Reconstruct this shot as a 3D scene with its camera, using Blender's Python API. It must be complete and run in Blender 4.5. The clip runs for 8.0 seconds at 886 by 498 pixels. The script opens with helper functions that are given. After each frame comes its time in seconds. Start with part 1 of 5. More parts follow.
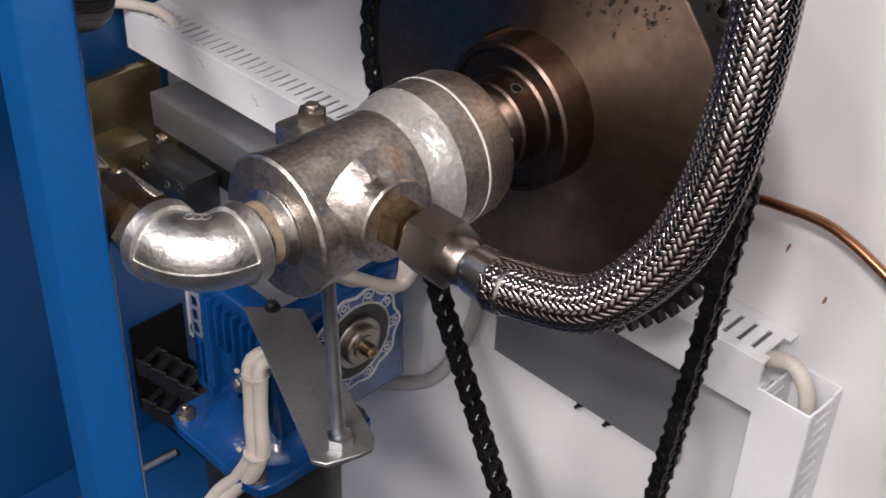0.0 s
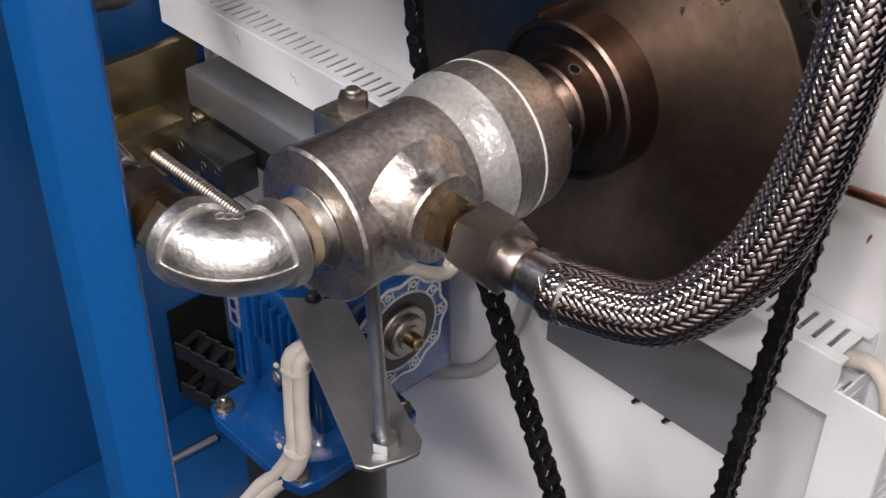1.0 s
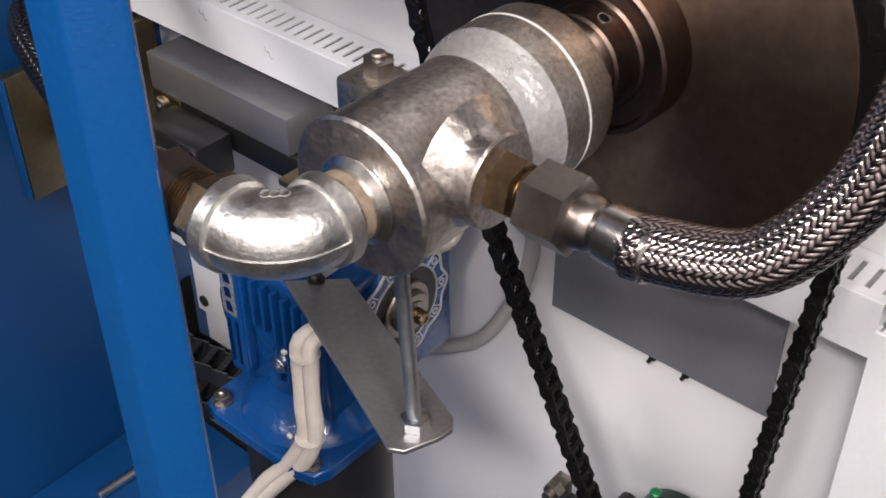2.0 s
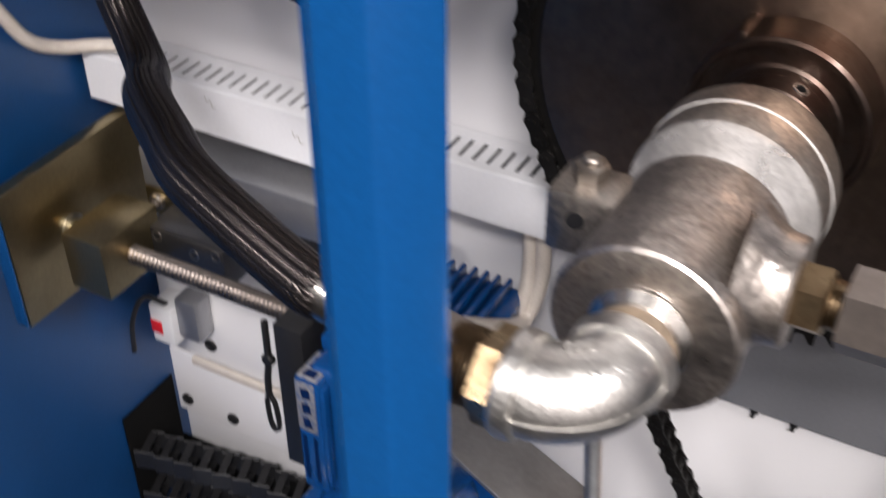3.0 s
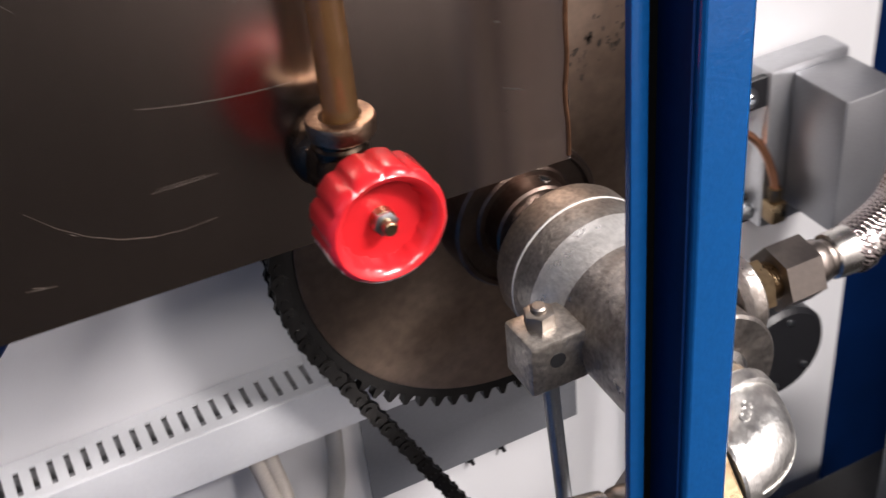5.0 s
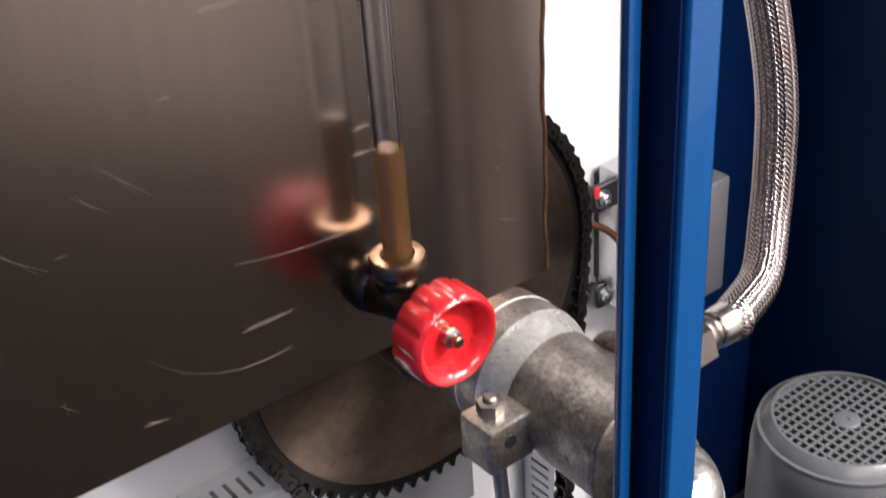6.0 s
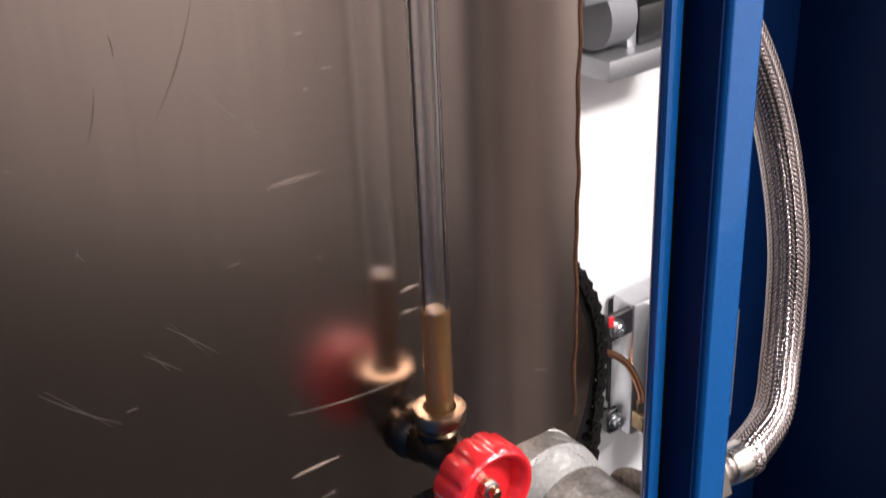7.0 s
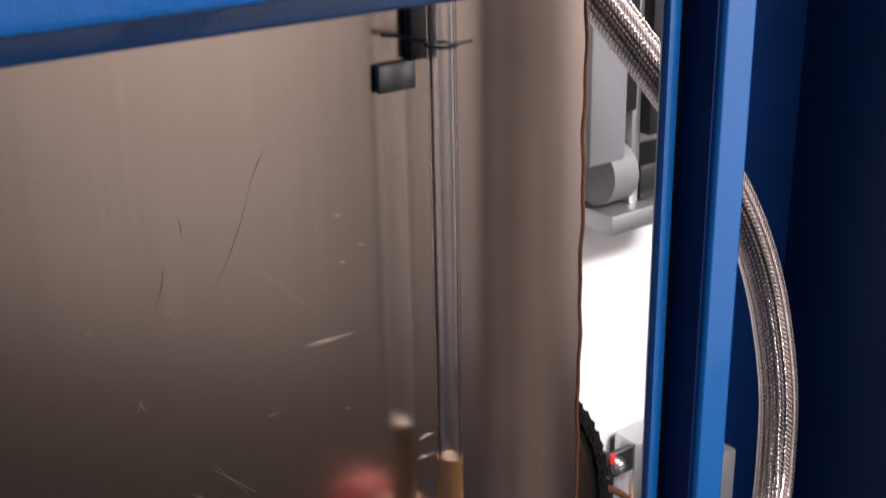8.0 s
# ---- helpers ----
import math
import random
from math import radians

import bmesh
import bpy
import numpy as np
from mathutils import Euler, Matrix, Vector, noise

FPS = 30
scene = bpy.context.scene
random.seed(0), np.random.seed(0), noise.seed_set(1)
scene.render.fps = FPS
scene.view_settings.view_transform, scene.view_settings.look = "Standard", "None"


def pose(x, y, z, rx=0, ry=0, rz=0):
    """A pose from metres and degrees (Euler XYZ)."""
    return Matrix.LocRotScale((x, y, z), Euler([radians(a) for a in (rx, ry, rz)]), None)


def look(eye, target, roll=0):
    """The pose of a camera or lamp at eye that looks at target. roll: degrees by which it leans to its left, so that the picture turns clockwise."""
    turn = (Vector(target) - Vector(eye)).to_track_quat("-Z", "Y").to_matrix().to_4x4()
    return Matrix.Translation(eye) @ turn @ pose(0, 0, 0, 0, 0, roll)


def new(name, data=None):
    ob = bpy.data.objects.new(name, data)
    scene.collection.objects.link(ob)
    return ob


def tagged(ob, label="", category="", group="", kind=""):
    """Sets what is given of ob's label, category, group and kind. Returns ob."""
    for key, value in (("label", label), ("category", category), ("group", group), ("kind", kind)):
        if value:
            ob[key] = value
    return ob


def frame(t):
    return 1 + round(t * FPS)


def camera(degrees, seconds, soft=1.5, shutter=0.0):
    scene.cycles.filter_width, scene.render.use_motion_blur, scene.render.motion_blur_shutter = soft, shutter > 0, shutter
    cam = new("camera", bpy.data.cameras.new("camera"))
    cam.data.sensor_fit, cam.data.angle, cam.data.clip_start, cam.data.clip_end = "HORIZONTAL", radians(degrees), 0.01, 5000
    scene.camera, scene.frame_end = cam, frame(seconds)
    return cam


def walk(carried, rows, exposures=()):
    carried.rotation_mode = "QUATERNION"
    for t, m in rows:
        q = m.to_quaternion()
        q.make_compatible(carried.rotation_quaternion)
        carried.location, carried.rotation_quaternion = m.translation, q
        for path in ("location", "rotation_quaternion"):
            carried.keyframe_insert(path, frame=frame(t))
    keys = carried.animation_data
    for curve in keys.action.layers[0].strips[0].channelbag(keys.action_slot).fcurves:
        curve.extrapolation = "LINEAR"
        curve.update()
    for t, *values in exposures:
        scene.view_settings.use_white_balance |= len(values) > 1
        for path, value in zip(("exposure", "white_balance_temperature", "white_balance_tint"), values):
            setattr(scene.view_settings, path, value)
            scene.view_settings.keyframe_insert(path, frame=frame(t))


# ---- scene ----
cam = camera(40.2, 8.0, shutter=0.5)
PATH = [
    (0, (0.5018, -0.6362, 1.333), (-0.6325, 0.5553, 0.195), 2.4),
    (0.5, (0.4939, -0.6064, 1.326), (-0.6852, 0.5117, 0.161), 1.4),
    (1, (0.4607, -0.6014, 1.317), (-0.6963, 0.5154, 0.129), 0.8),
    (2.3, (0.3590, -0.6455, 1.292), (-0.6133, 0.5819, 0.049), -0.0),
    (2.5, (0.3203, -0.6567, 1.295), (-0.5946, 0.5945, 0.031), 0.4),
    (3, (0.1848, -0.6747, 1.301), (-0.5991, 0.7094, 0.087), -0.6),
    (3.5, (0.0710, -0.6511, 1.351), (-0.5189, 0.8368, 0.152), -3.0),
    (3.6, (0.0501, -0.6528, 1.359), (-0.4718, 0.8673, 0.168), -3.3),
    (4, (-0.0538, -0.6599, 1.359), (-0.1554, 0.9608, 0.191), -5.4),
    (4.5, (-0.1298, -0.6942, 1.384), (0.1796, 0.8978, 0.214), -5.8),
    (4.7, (-0.1584, -0.6750, 1.383), (0.2800, 0.8878, 0.215), -6.0),
    (5.8, (-0.3402, -0.6845, 1.44), (0.6817, 0.6698, 0.38), -5.1),
    (6, (-0.3361, -0.6874, 1.454), (0.6761, 0.6876, 0.412), -4.1),
    (6.5, (-0.3441, -0.6856, 1.466), (0.6942, 0.7212, 0.495), -3.6),
    (7, (-0.3590, -0.6900, 1.493), (0.7086, 0.7396, 0.589), -2.4),
    (7.5, (-0.3766, -0.7026, 1.513), (0.7263, 0.7512, 0.693), -1.5),
    (8, (-0.3919, -0.7280, 1.535), (0.7187, 0.7699, 0.812), -1.2),
]
walk(cam, [(t, look(eye, target, roll)) for t, eye, target, roll in PATH],
     [(0, -0.70), (1, -0.62), (2.5, -0.40), (3, -0.36), (3.5, -0.42), (4, -0.50), (4.5, -0.42), (5.8, -0.16), (8, -0.06)])

# ---- world, lamps ----
world = bpy.data.worlds.new("hall")
scene.world = world
world.use_nodes = True
world.node_tree.nodes["Background"].inputs[0].default_value = (0.75, 0.8, 0.9, 1)
world.node_tree.nodes["Background"].inputs[1].default_value = 0.02
LAMPS = [(-0.75, -2.05, 2.55), (0.72, -1.75, 2.55), (1.45, -0.95, 2.55)]
LAMP_WATTS = (34, 112, 58)

# ---- materials ----


def material(name, color, rough=0.5, metal=0.0, grain=0.0, grain_size=300.0, blotch=0.0, blotch_size=20.0, tint=None, bump=0.0, bump_size=400.0, stretch=(1, 1, 1), spread=0.0, coat=0.0, rough_var=0.0, turned=0.0):
    """A principled surface with fine grain, larger blotches towards a tint, bump, and a small spread per object."""
    m = bpy.data.materials.new(name)
    m.use_nodes = True
    nodes, links = m.node_tree.nodes, m.node_tree.links
    b = nodes["Principled BSDF"]
    b.inputs["Roughness"].default_value = rough
    b.inputs["Metallic"].default_value = metal
    b.inputs["Coat Weight"].default_value = coat
    if turned:
        tan = nodes.new("ShaderNodeTangent")
        tan.direction_type, tan.axis = "RADIAL", "Y"
        links.new(tan.outputs[0], b.inputs["Tangent"])
        b.inputs["Anisotropic"].default_value = turned
        b.inputs["Anisotropic Rotation"].default_value = 0.25
    coord = nodes.new("ShaderNodeTexCoord")
    mapping = nodes.new("ShaderNodeMapping")
    mapping.inputs["Scale"].default_value = stretch
    links.new(coord.outputs["Object"], mapping.inputs["Vector"])

    def noise_of(size, detail=4.0):
        n = nodes.new("ShaderNodeTexNoise")
        n.inputs["Scale"].default_value = size
        n.inputs["Detail"].default_value = detail
        links.new(mapping.outputs["Vector"], n.inputs["Vector"])
        return n

    fine, large = noise_of(grain_size), noise_of(blotch_size)
    mix = nodes.new("ShaderNodeMix")
    mix.data_type = "RGBA"
    mix.inputs[6].default_value = (*color, 1)
    t = tint or tuple(c * 0.5 for c in color)
    mix.inputs[7].default_value = (*t, 1)
    ramp = nodes.new("ShaderNodeMapRange")
    ramp.inputs[1].default_value, ramp.inputs[2].default_value = 0.42, 0.68
    ramp.inputs[4].default_value = blotch
    links.new(large.outputs["Fac"], ramp.inputs[0])
    links.new(ramp.outputs[0], mix.inputs[0])
    bright = nodes.new("ShaderNodeHueSaturation")
    val = nodes.new("ShaderNodeMapRange")
    val.inputs[1].default_value, val.inputs[2].default_value = 0.25, 0.75
    val.inputs[3].default_value, val.inputs[4].default_value = 1 - grain, 1 + grain
    links.new(fine.outputs["Fac"], val.inputs[0])
    links.new(val.outputs[0], bright.inputs["Value"])
    links.new(mix.outputs[2], bright.inputs["Color"])
    out = bright.outputs["Color"]
    if spread:
        info = nodes.new("ShaderNodeObjectInfo")
        per = nodes.new("ShaderNodeHueSaturation")
        pr = nodes.new("ShaderNodeMapRange")
        pr.inputs[3].default_value, pr.inputs[4].default_value = 1 - spread, 1 + spread
        links.new(info.outputs["Random"], pr.inputs[0])
        links.new(pr.outputs[0], per.inputs["Value"])
        links.new(out, per.inputs["Color"])
        out = per.outputs["Color"]
    links.new(out, b.inputs["Base Color"])
    if rough_var:
        rr = nodes.new("ShaderNodeMapRange")
        rr.inputs[1].default_value, rr.inputs[2].default_value = 0.3, 0.7
        rr.inputs[3].default_value, rr.inputs[4].default_value = max(0.03, rough - rough_var), rough + rough_var
        links.new(large.outputs["Fac"], rr.inputs[0])
        links.new(rr.outputs[0], b.inputs["Roughness"])
    if bump:
        bn = noise_of(bump_size, 5.0)
        bu = nodes.new("ShaderNodeBump")
        bu.inputs["Strength"].default_value = bump
        bu.inputs["Distance"].default_value = 0.001
        links.new(bn.outputs["Fac"], bu.inputs["Height"])
        links.new(bu.outputs["Normal"], b.inputs["Normal"])
    return m


BLUE = material("blue_paint", (0.003, 0.061, 0.212), 0.27, grain=0.06, blotch=0.25, blotch_size=9, tint=(0.003, 0.064, 0.22), bump=0.22, bump_size=520, coat=0.38)
BLUE_PANEL = material("blue_panel_paint", (0.003, 0.053, 0.18), 0.42, grain=0.05, blotch=0.3, blotch_size=5, bump=0.22, bump_size=450)
BLUE_GLOSS = material("blue_enamel", (0.004, 0.052, 0.195), 0.2, grain=0.1, blotch=0.35, blotch_size=40, bump=0.5, bump_size=150, coat=0.5)
# navy paint; on the post it also stands for the groove wall's shade
NAVY = material("navy_paint_and_shade", (0.001, 0.011, 0.054), 0.45, grain=0.08, blotch=0.3, bump=0.1)
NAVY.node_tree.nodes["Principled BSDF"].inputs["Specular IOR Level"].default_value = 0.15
WHITE = material("white_powder_coat", (0.78, 0.78, 0.79), 0.42, grain=0.02, grain_size=900, blotch=0.10, blotch_size=7, tint=(0.66, 0.66, 0.68), bump=0.08, bump_size=1200)
DUCT = material("pale_grey_plastic", (0.80, 0.81, 0.83), 0.38, grain=0.02, blotch=0.12, blotch_size=30, tint=(0.7, 0.7, 0.72), spread=0.02)
GREY = material("grey_sheet", (0.17, 0.175, 0.19), 0.5, grain=0.05, blotch=0.2, blotch_size=15, tint=(0.14, 0.145, 0.16), bump=0.05)
TANK = material("brushed_stainless", (0.375, 0.305, 0.268), 0.225, 1.0, grain=0.055, grain_size=260, blotch=0.35, blotch_size=2.2, tint=(0.30, 0.24, 0.208), bump=0.008, bump_size=300, stretch=(1, 1, 0.03), rough_var=0.015)
BODYCAST = material("dull_cast_aluminium", (0.47, 0.435, 0.405), 0.38, 1.0, grain=0.34, grain_size=330, blotch=0.85, blotch_size=60, tint=(0.30, 0.265, 0.235), bump=0.9, bump_size=150, rough_var=0.11)
CAST = material("cast_aluminium", (0.50, 0.465, 0.425), 0.40, 1.0, grain=0.30, grain_size=380, blotch=0.75, blotch_size=48, tint=(0.34, 0.305, 0.265), bump=0.75, bump_size=190, rough_var=0.09)
MACHINED = material("machined_steel", (0.62, 0.60, 0.57), 0.24, 1.0, grain=0.06, blotch=0.3, blotch_size=50, tint=(0.5, 0.47, 0.43), bump=0.05, rough_var=0.05)
# pale tone holds the shoulder's highlight, bright from every angle
SHOULDER = material("highlit_cast_shoulder", (0.80, 0.785, 0.76), 0.32, 0.75, grain=0.16, grain_size=340, blotch=0.45, blotch_size=48, tint=(0.62, 0.60, 0.565), bump=0.7, bump_size=190, rough_var=0.08)
GALV = material("galvanised_iron", (0.72, 0.71, 0.68), 0.37, 1.0, grain=0.16, grain_size=420, blotch=0.5, blotch_size=110, tint=(0.5, 0.485, 0.46), bump=0.42, bump_size=330, rough_var=0.08)
# pale backing for the post, seen only as brightness in the tank
PALE_BACKING = material("pale_reflection_backing", (0.74, 0.70, 0.67), 0.45, grain=0.05, blotch=0.2, blotch_size=30, bump=0.1)
ZINC = material("zinc_plated_steel", (0.58, 0.60, 0.62), 0.3, 1.0, grain=0.08, blotch=0.3, blotch_size=60, bump=0.06)
BOLT = material("dull_bolt_steel", (0.36, 0.33, 0.30), 0.38, 1.0, grain=0.15, blotch=0.5, blotch_size=150, tint=(0.2, 0.15, 0.11), bump=0.1)
YELLOWZINC = material("yellow_passivated_steel", (0.38, 0.31, 0.18), 0.36, 1.0, grain=0.1, blotch=0.5, blotch_size=22, tint=(0.27, 0.22, 0.13), bump=0.08, rough_var=0.06)
BRASS = material("worn_brass", (0.37, 0.275, 0.165), 0.31, 1.0, grain=0.12, blotch=0.8, blotch_size=70, tint=(0.16, 0.105, 0.06), bump=0.12, rough_var=0.07)
GLAND = material("worn_gland_brass", (0.30, 0.205, 0.14), 0.34, 1.0, grain=0.2, blotch=0.8, blotch_size=140, tint=(0.12, 0.07, 0.045), bump=0.35, rough_var=0.08)
# tarnish, darkened further by the shade at the valve's rear
TARNISH_SHADE = material("tarnished_shaded_brass", (0.085, 0.06, 0.042), 0.30, 1.0, grain=0.15, blotch=0.7, blotch_size=80, tint=(0.05, 0.035, 0.025), bump=0.12, rough_var=0.07)
COPPER = material("copper", (0.5, 0.24, 0.14), 0.32, 1.0, grain=0.1, blotch=0.3)
DISC = material("oiled_dark_steel", (0.265, 0.195, 0.150), 0.39, 1.0, grain=0.16, grain_size=150, blotch=0.65, blotch_size=16, tint=(0.115, 0.078, 0.055), bump=0.10, bump_size=160, rough_var=0.10, turned=0.6)
COLLAR = material("rust_brown_steel", (0.125, 0.095, 0.080), 0.35, 1.0, grain=0.12, blotch=0.7, blotch_size=60, tint=(0.075, 0.038, 0.027), bump=0.1, rough_var=0.06)
CHAIN = material("oily_chain_steel", (0.034, 0.032, 0.031), 0.33, 0.85, grain=0.2, blotch=0.3, blotch_size=300, spread=0.25, bump=0.1)
BRAID = material("stainless_braid", (0.33, 0.285, 0.28), 0.17, 1.0, grain=0.15, grain_size=900, blotch=0.3, blotch_size=70, tint=(0.28, 0.25, 0.24))
HOSE_CORE = material("dark_hose_core", (0.05, 0.045, 0.045), 0.6, 0.2, grain=0.1)
BRAID_DARK = material("dark_stainless_braid", (0.060, 0.052, 0.050), 0.24, 0.9, grain=0.2, grain_size=900, blotch=0.4, blotch_size=50, tint=(0.03, 0.026, 0.026))
RED = material("red_plastic", (0.60, 0.018, 0.024), 0.24, grain=0.04, blotch=0.15, blotch_size=60, tint=(0.6, 0.012, 0.018), bump=0.05, coat=0.3)
BLACK = material("black_plastic", (0.014, 0.014, 0.016), 0.4, grain=0.2, blotch=0.2, bump=0.1)
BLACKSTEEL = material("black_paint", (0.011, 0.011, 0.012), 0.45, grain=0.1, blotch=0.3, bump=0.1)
ALU = material("grey_aluminium", (0.36, 0.365, 0.38), 0.42, 0.8, grain=0.06, grain_size=500, blotch=0.2, blotch_size=20, bump=0.05)
ALU_LIGHT = material("light_aluminium", (0.6, 0.61, 0.63), 0.38, 0.9, grain=0.05, blotch=0.2, bump=0.04)
SILVERPAINT = material("silver_grey_paint", (0.125, 0.13, 0.138), 0.36, 0.1, grain=0.06, blotch=0.15, bump=0.1)
CABLE = material("cream_cable_sleeve", (0.62, 0.57, 0.51), 0.6, grain=0.08, grain_size=700, blotch=0.3, blotch_size=60, tint=(0.5, 0.44, 0.38), bump=0.3, bump_size=300)
CABLE_GREY = material("grey_cable", (0.45, 0.44, 0.42), 0.5, grain=0.04, blotch=0.2)
PAPER = material("label_white", (0.72, 0.73, 0.74), 0.5)
BAREEDGE = material("bare_casting_edge", (0.62, 0.63, 0.64), 0.4, 0.6, grain=0.15, blotch=0.3, blotch_size=90)
TAPE = material("stained_thread_tape", (0.22, 0.17, 0.12), 0.55, grain=0.2, blotch=0.5, blotch_size=90, bump=0.3)
ARMSTEEL = material("dull_flat_bar_steel", (0.35, 0.345, 0.34), 0.46, 0.9, grain=0.1, grain_size=250, blotch=0.4, blotch_size=25, tint=(0.2, 0.2, 0.2), bump=0.06)
BRIGHTRING = material("bright_joint_metal", (0.92, 0.91, 0.89), 0.4, 0.4, grain=0.05)
DARKCABLE = material("dark_grey_cable", (0.24, 0.24, 0.25), 0.5, grain=0.05, blotch=0.2)
WORNEDGE = material("worn_blue_edge", (0.27, 0.26, 0.26), 0.45, 0.3, grain=0.2, blotch=0.8, blotch_size=170, tint=(0.02, 0.09, 0.25), bump=0.2)
RUST = material("heat_tinted_edge", (0.26, 0.13, 0.07), 0.45, 0.8, grain=0.2, blotch=0.6, blotch_size=60, tint=(0.14, 0.07, 0.04), bump=0.2)
DARKSTEEL = material("dark_burnished_steel", (0.12, 0.12, 0.125), 0.3, 0.9, grain=0.1, blotch=0.4, blotch_size=30, bump=0.06)
# matt black that puts the shade of holes and recesses into colour
BLACKHOLE = material("deep_shade_black", (0.004, 0.004, 0.004), 0.8, grain=0.2)
REDMARK = material("dark_red_mark", (0.26, 0.075, 0.065), 0.5)
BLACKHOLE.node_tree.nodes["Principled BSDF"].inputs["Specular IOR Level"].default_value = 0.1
GREEN = material("green_plastic", (0.01, 0.13, 0.05), 0.35)
DARKGREEN = material("dark_green_paint", (0.012, 0.024, 0.02), 0.35, grain=0.1, blotch=0.2)
SCRATCH = material("bright_scratch", (0.31, 0.28, 0.26), 0.36, 0.9)
SMUDGE = material("dark_oil_smudge", (0.035, 0.026, 0.02), 0.4, 0.3)
NUTSTEEL = material("brownish_nut_steel", (0.25, 0.22, 0.20), 0.33, 1.0, grain=0.08, blotch=0.4, blotch_size=60, tint=(0.26, 0.22, 0.19), bump=0.06, rough_var=0.06)
# unseen floor, coloured near-black so the tank reflects darkness from below
FLOOR_DARK = material("near_black_floor", (0.016, 0.015, 0.0145), 0.95, grain=0.1, grain_size=60, blotch=0.4, blotch_size=2, bump=0.2, bump_size=80)
FLOOR_DARK.node_tree.nodes["Principled BSDF"].inputs["Specular IOR Level"].default_value = 0.1
# pale colour of the unseen wall that brightens the tank
PLASTER = material("reflector_wall_paint", (0.76, 0.725, 0.71), 0.7, grain=0.03, blotch=0.2, blotch_size=1.5, bump=0.1)
# dark tone of the wall band that dims the tank's lower reflection
DARK_BAND = material("tank_darkening_band", (0.13, 0.115, 0.11), 0.6, grain=0.05, blotch=0.3, blotch_size=2.0, bump=0.1)
# unseen walls and ceiling are kept dark to hold down bounced light
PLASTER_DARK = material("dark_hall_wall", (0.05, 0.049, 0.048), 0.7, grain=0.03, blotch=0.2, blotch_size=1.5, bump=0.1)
CEILING = material("ceiling_paint", (0.10, 0.10, 0.10), 0.75, grain=0.02, blotch=0.1, blotch_size=1)


def clear(name, color, rough=0.0, ior=1.47):
    m = bpy.data.materials.new(name)
    m.use_nodes = True
    b = m.node_tree.nodes["Principled BSDF"]
    b.inputs["Base Color"].default_value = (*color, 1)
    b.inputs["Transmission Weight"].default_value = 1.0
    b.inputs["Roughness"].default_value = rough
    b.inputs["IOR"].default_value = ior
    return m


GLASS = clear("sight_glass", (0.97, 0.97, 0.96))
OIL = clear("amber_oil", (0.14, 0.072, 0.027), 0.25, 1.45)
OIL.node_tree.nodes["Principled BSDF"].inputs["Transmission Weight"].default_value = 0.6
LAMP = bpy.data.materials.new("lamp_diffuser")
LAMP.use_nodes = True
LAMP.node_tree.nodes["Principled BSDF"].inputs["Emission Color"].default_value = (1, 0.97, 0.93, 1)
LAMP.node_tree.nodes["Principled BSDF"].inputs["Emission Strength"].default_value = 4.0

# ---- building blocks ----


def thing(name, loc, label, category, group="", kind=""):
    ob = new(name)
    ob.empty_display_size = 0.02
    ob.location = loc
    return tagged(ob, label, category, group, kind)


def mesh_of(name, bm, mat, angle=32):
    me = bpy.data.meshes.new(name)
    bm.normal_update()
    bm.to_mesh(me)
    bm.free()
    me.materials.append(mat)
    me.polygons.foreach_set("use_smooth", [True] * len(me.polygons))
    me.set_sharp_from_angle(angle=radians(angle))
    return me


def hang(ob, parent):
    ob.parent = parent
    if parent is not None and parent.parent is None:
        ob.matrix_parent_inverse = Matrix.Translation(-parent.location)
    return ob


def part(name, bm, mat, parent=None, label="", angle=32):
    ob = new(name, mesh_of(name, bm, mat, angle))
    if parent is not None:
        hang(ob, parent)
    if label:
        tagged(ob, label)
    return ob


def solo(name, bm, mat, label, category, group="", kind="", angle=32):
    return tagged(part(name, bm, mat, None, "", angle), label, category, group, kind)


def merge(*bms):
    out = bmesh.new()
    for b in bms:
        me = bpy.data.meshes.new("tmp")
        b.to_mesh(me)
        b.free()
        out.from_mesh(me)
        bpy.data.meshes.remove(me)
    return out


def moved(bm, m):
    bmesh.ops.transform(bm, matrix=m, verts=bm.verts)
    return bm


def box(x0, x1, y0, y1, z0, z1, bev=0.0008, seg=2):
    bm = bmesh.new()
    bmesh.ops.create_cube(bm, size=1, matrix=Matrix.Translation(((x0 + x1) / 2, (y0 + y1) / 2, (z0 + z1) / 2)) @ Matrix.Diagonal((x1 - x0, y1 - y0, z1 - z0, 1)))
    if bev:
        bmesh.ops.bevel(bm, geom=bm.edges[:], offset=bev, segments=seg, affect="EDGES", profile=0.5)
    return bm


def frame_of(axis):
    a = Vector(axis).normalized()
    u = a.cross(Vector((0, 0, 1)) if abs(a.z) < 0.9 else Vector((0, 1, 0))).normalized()
    return a, u, a.cross(u)


def lathe(base, axis, profile, n=40, turn=0.0, wave=None):
    """A turned solid: rows of (distance along the axis, radius), closed at both ends."""
    bm = bmesh.new()
    a, u, v = frame_of(axis)
    o = Vector(base)
    rings = []
    for d, r in profile:
        ring = []
        for k in range(n):
            w = turn + 2 * math.pi * k / n
            rr = max(r, 1e-5) * (wave(w, d) if wave else 1)
            ring.append(bm.verts.new(o + a * d + (u * math.cos(w) + v * math.sin(w)) * rr))
        rings.append(ring)
    for p, q in zip(rings, rings[1:]):
        for k in range(n):
            bm.faces.new((p[k], p[(k + 1) % n], q[(k + 1) % n], q[k]))
    bm.faces.new(rings[0][::-1])
    bm.faces.new(rings[-1])
    bmesh.ops.recalc_face_normals(bm, faces=bm.faces[:])
    return bm


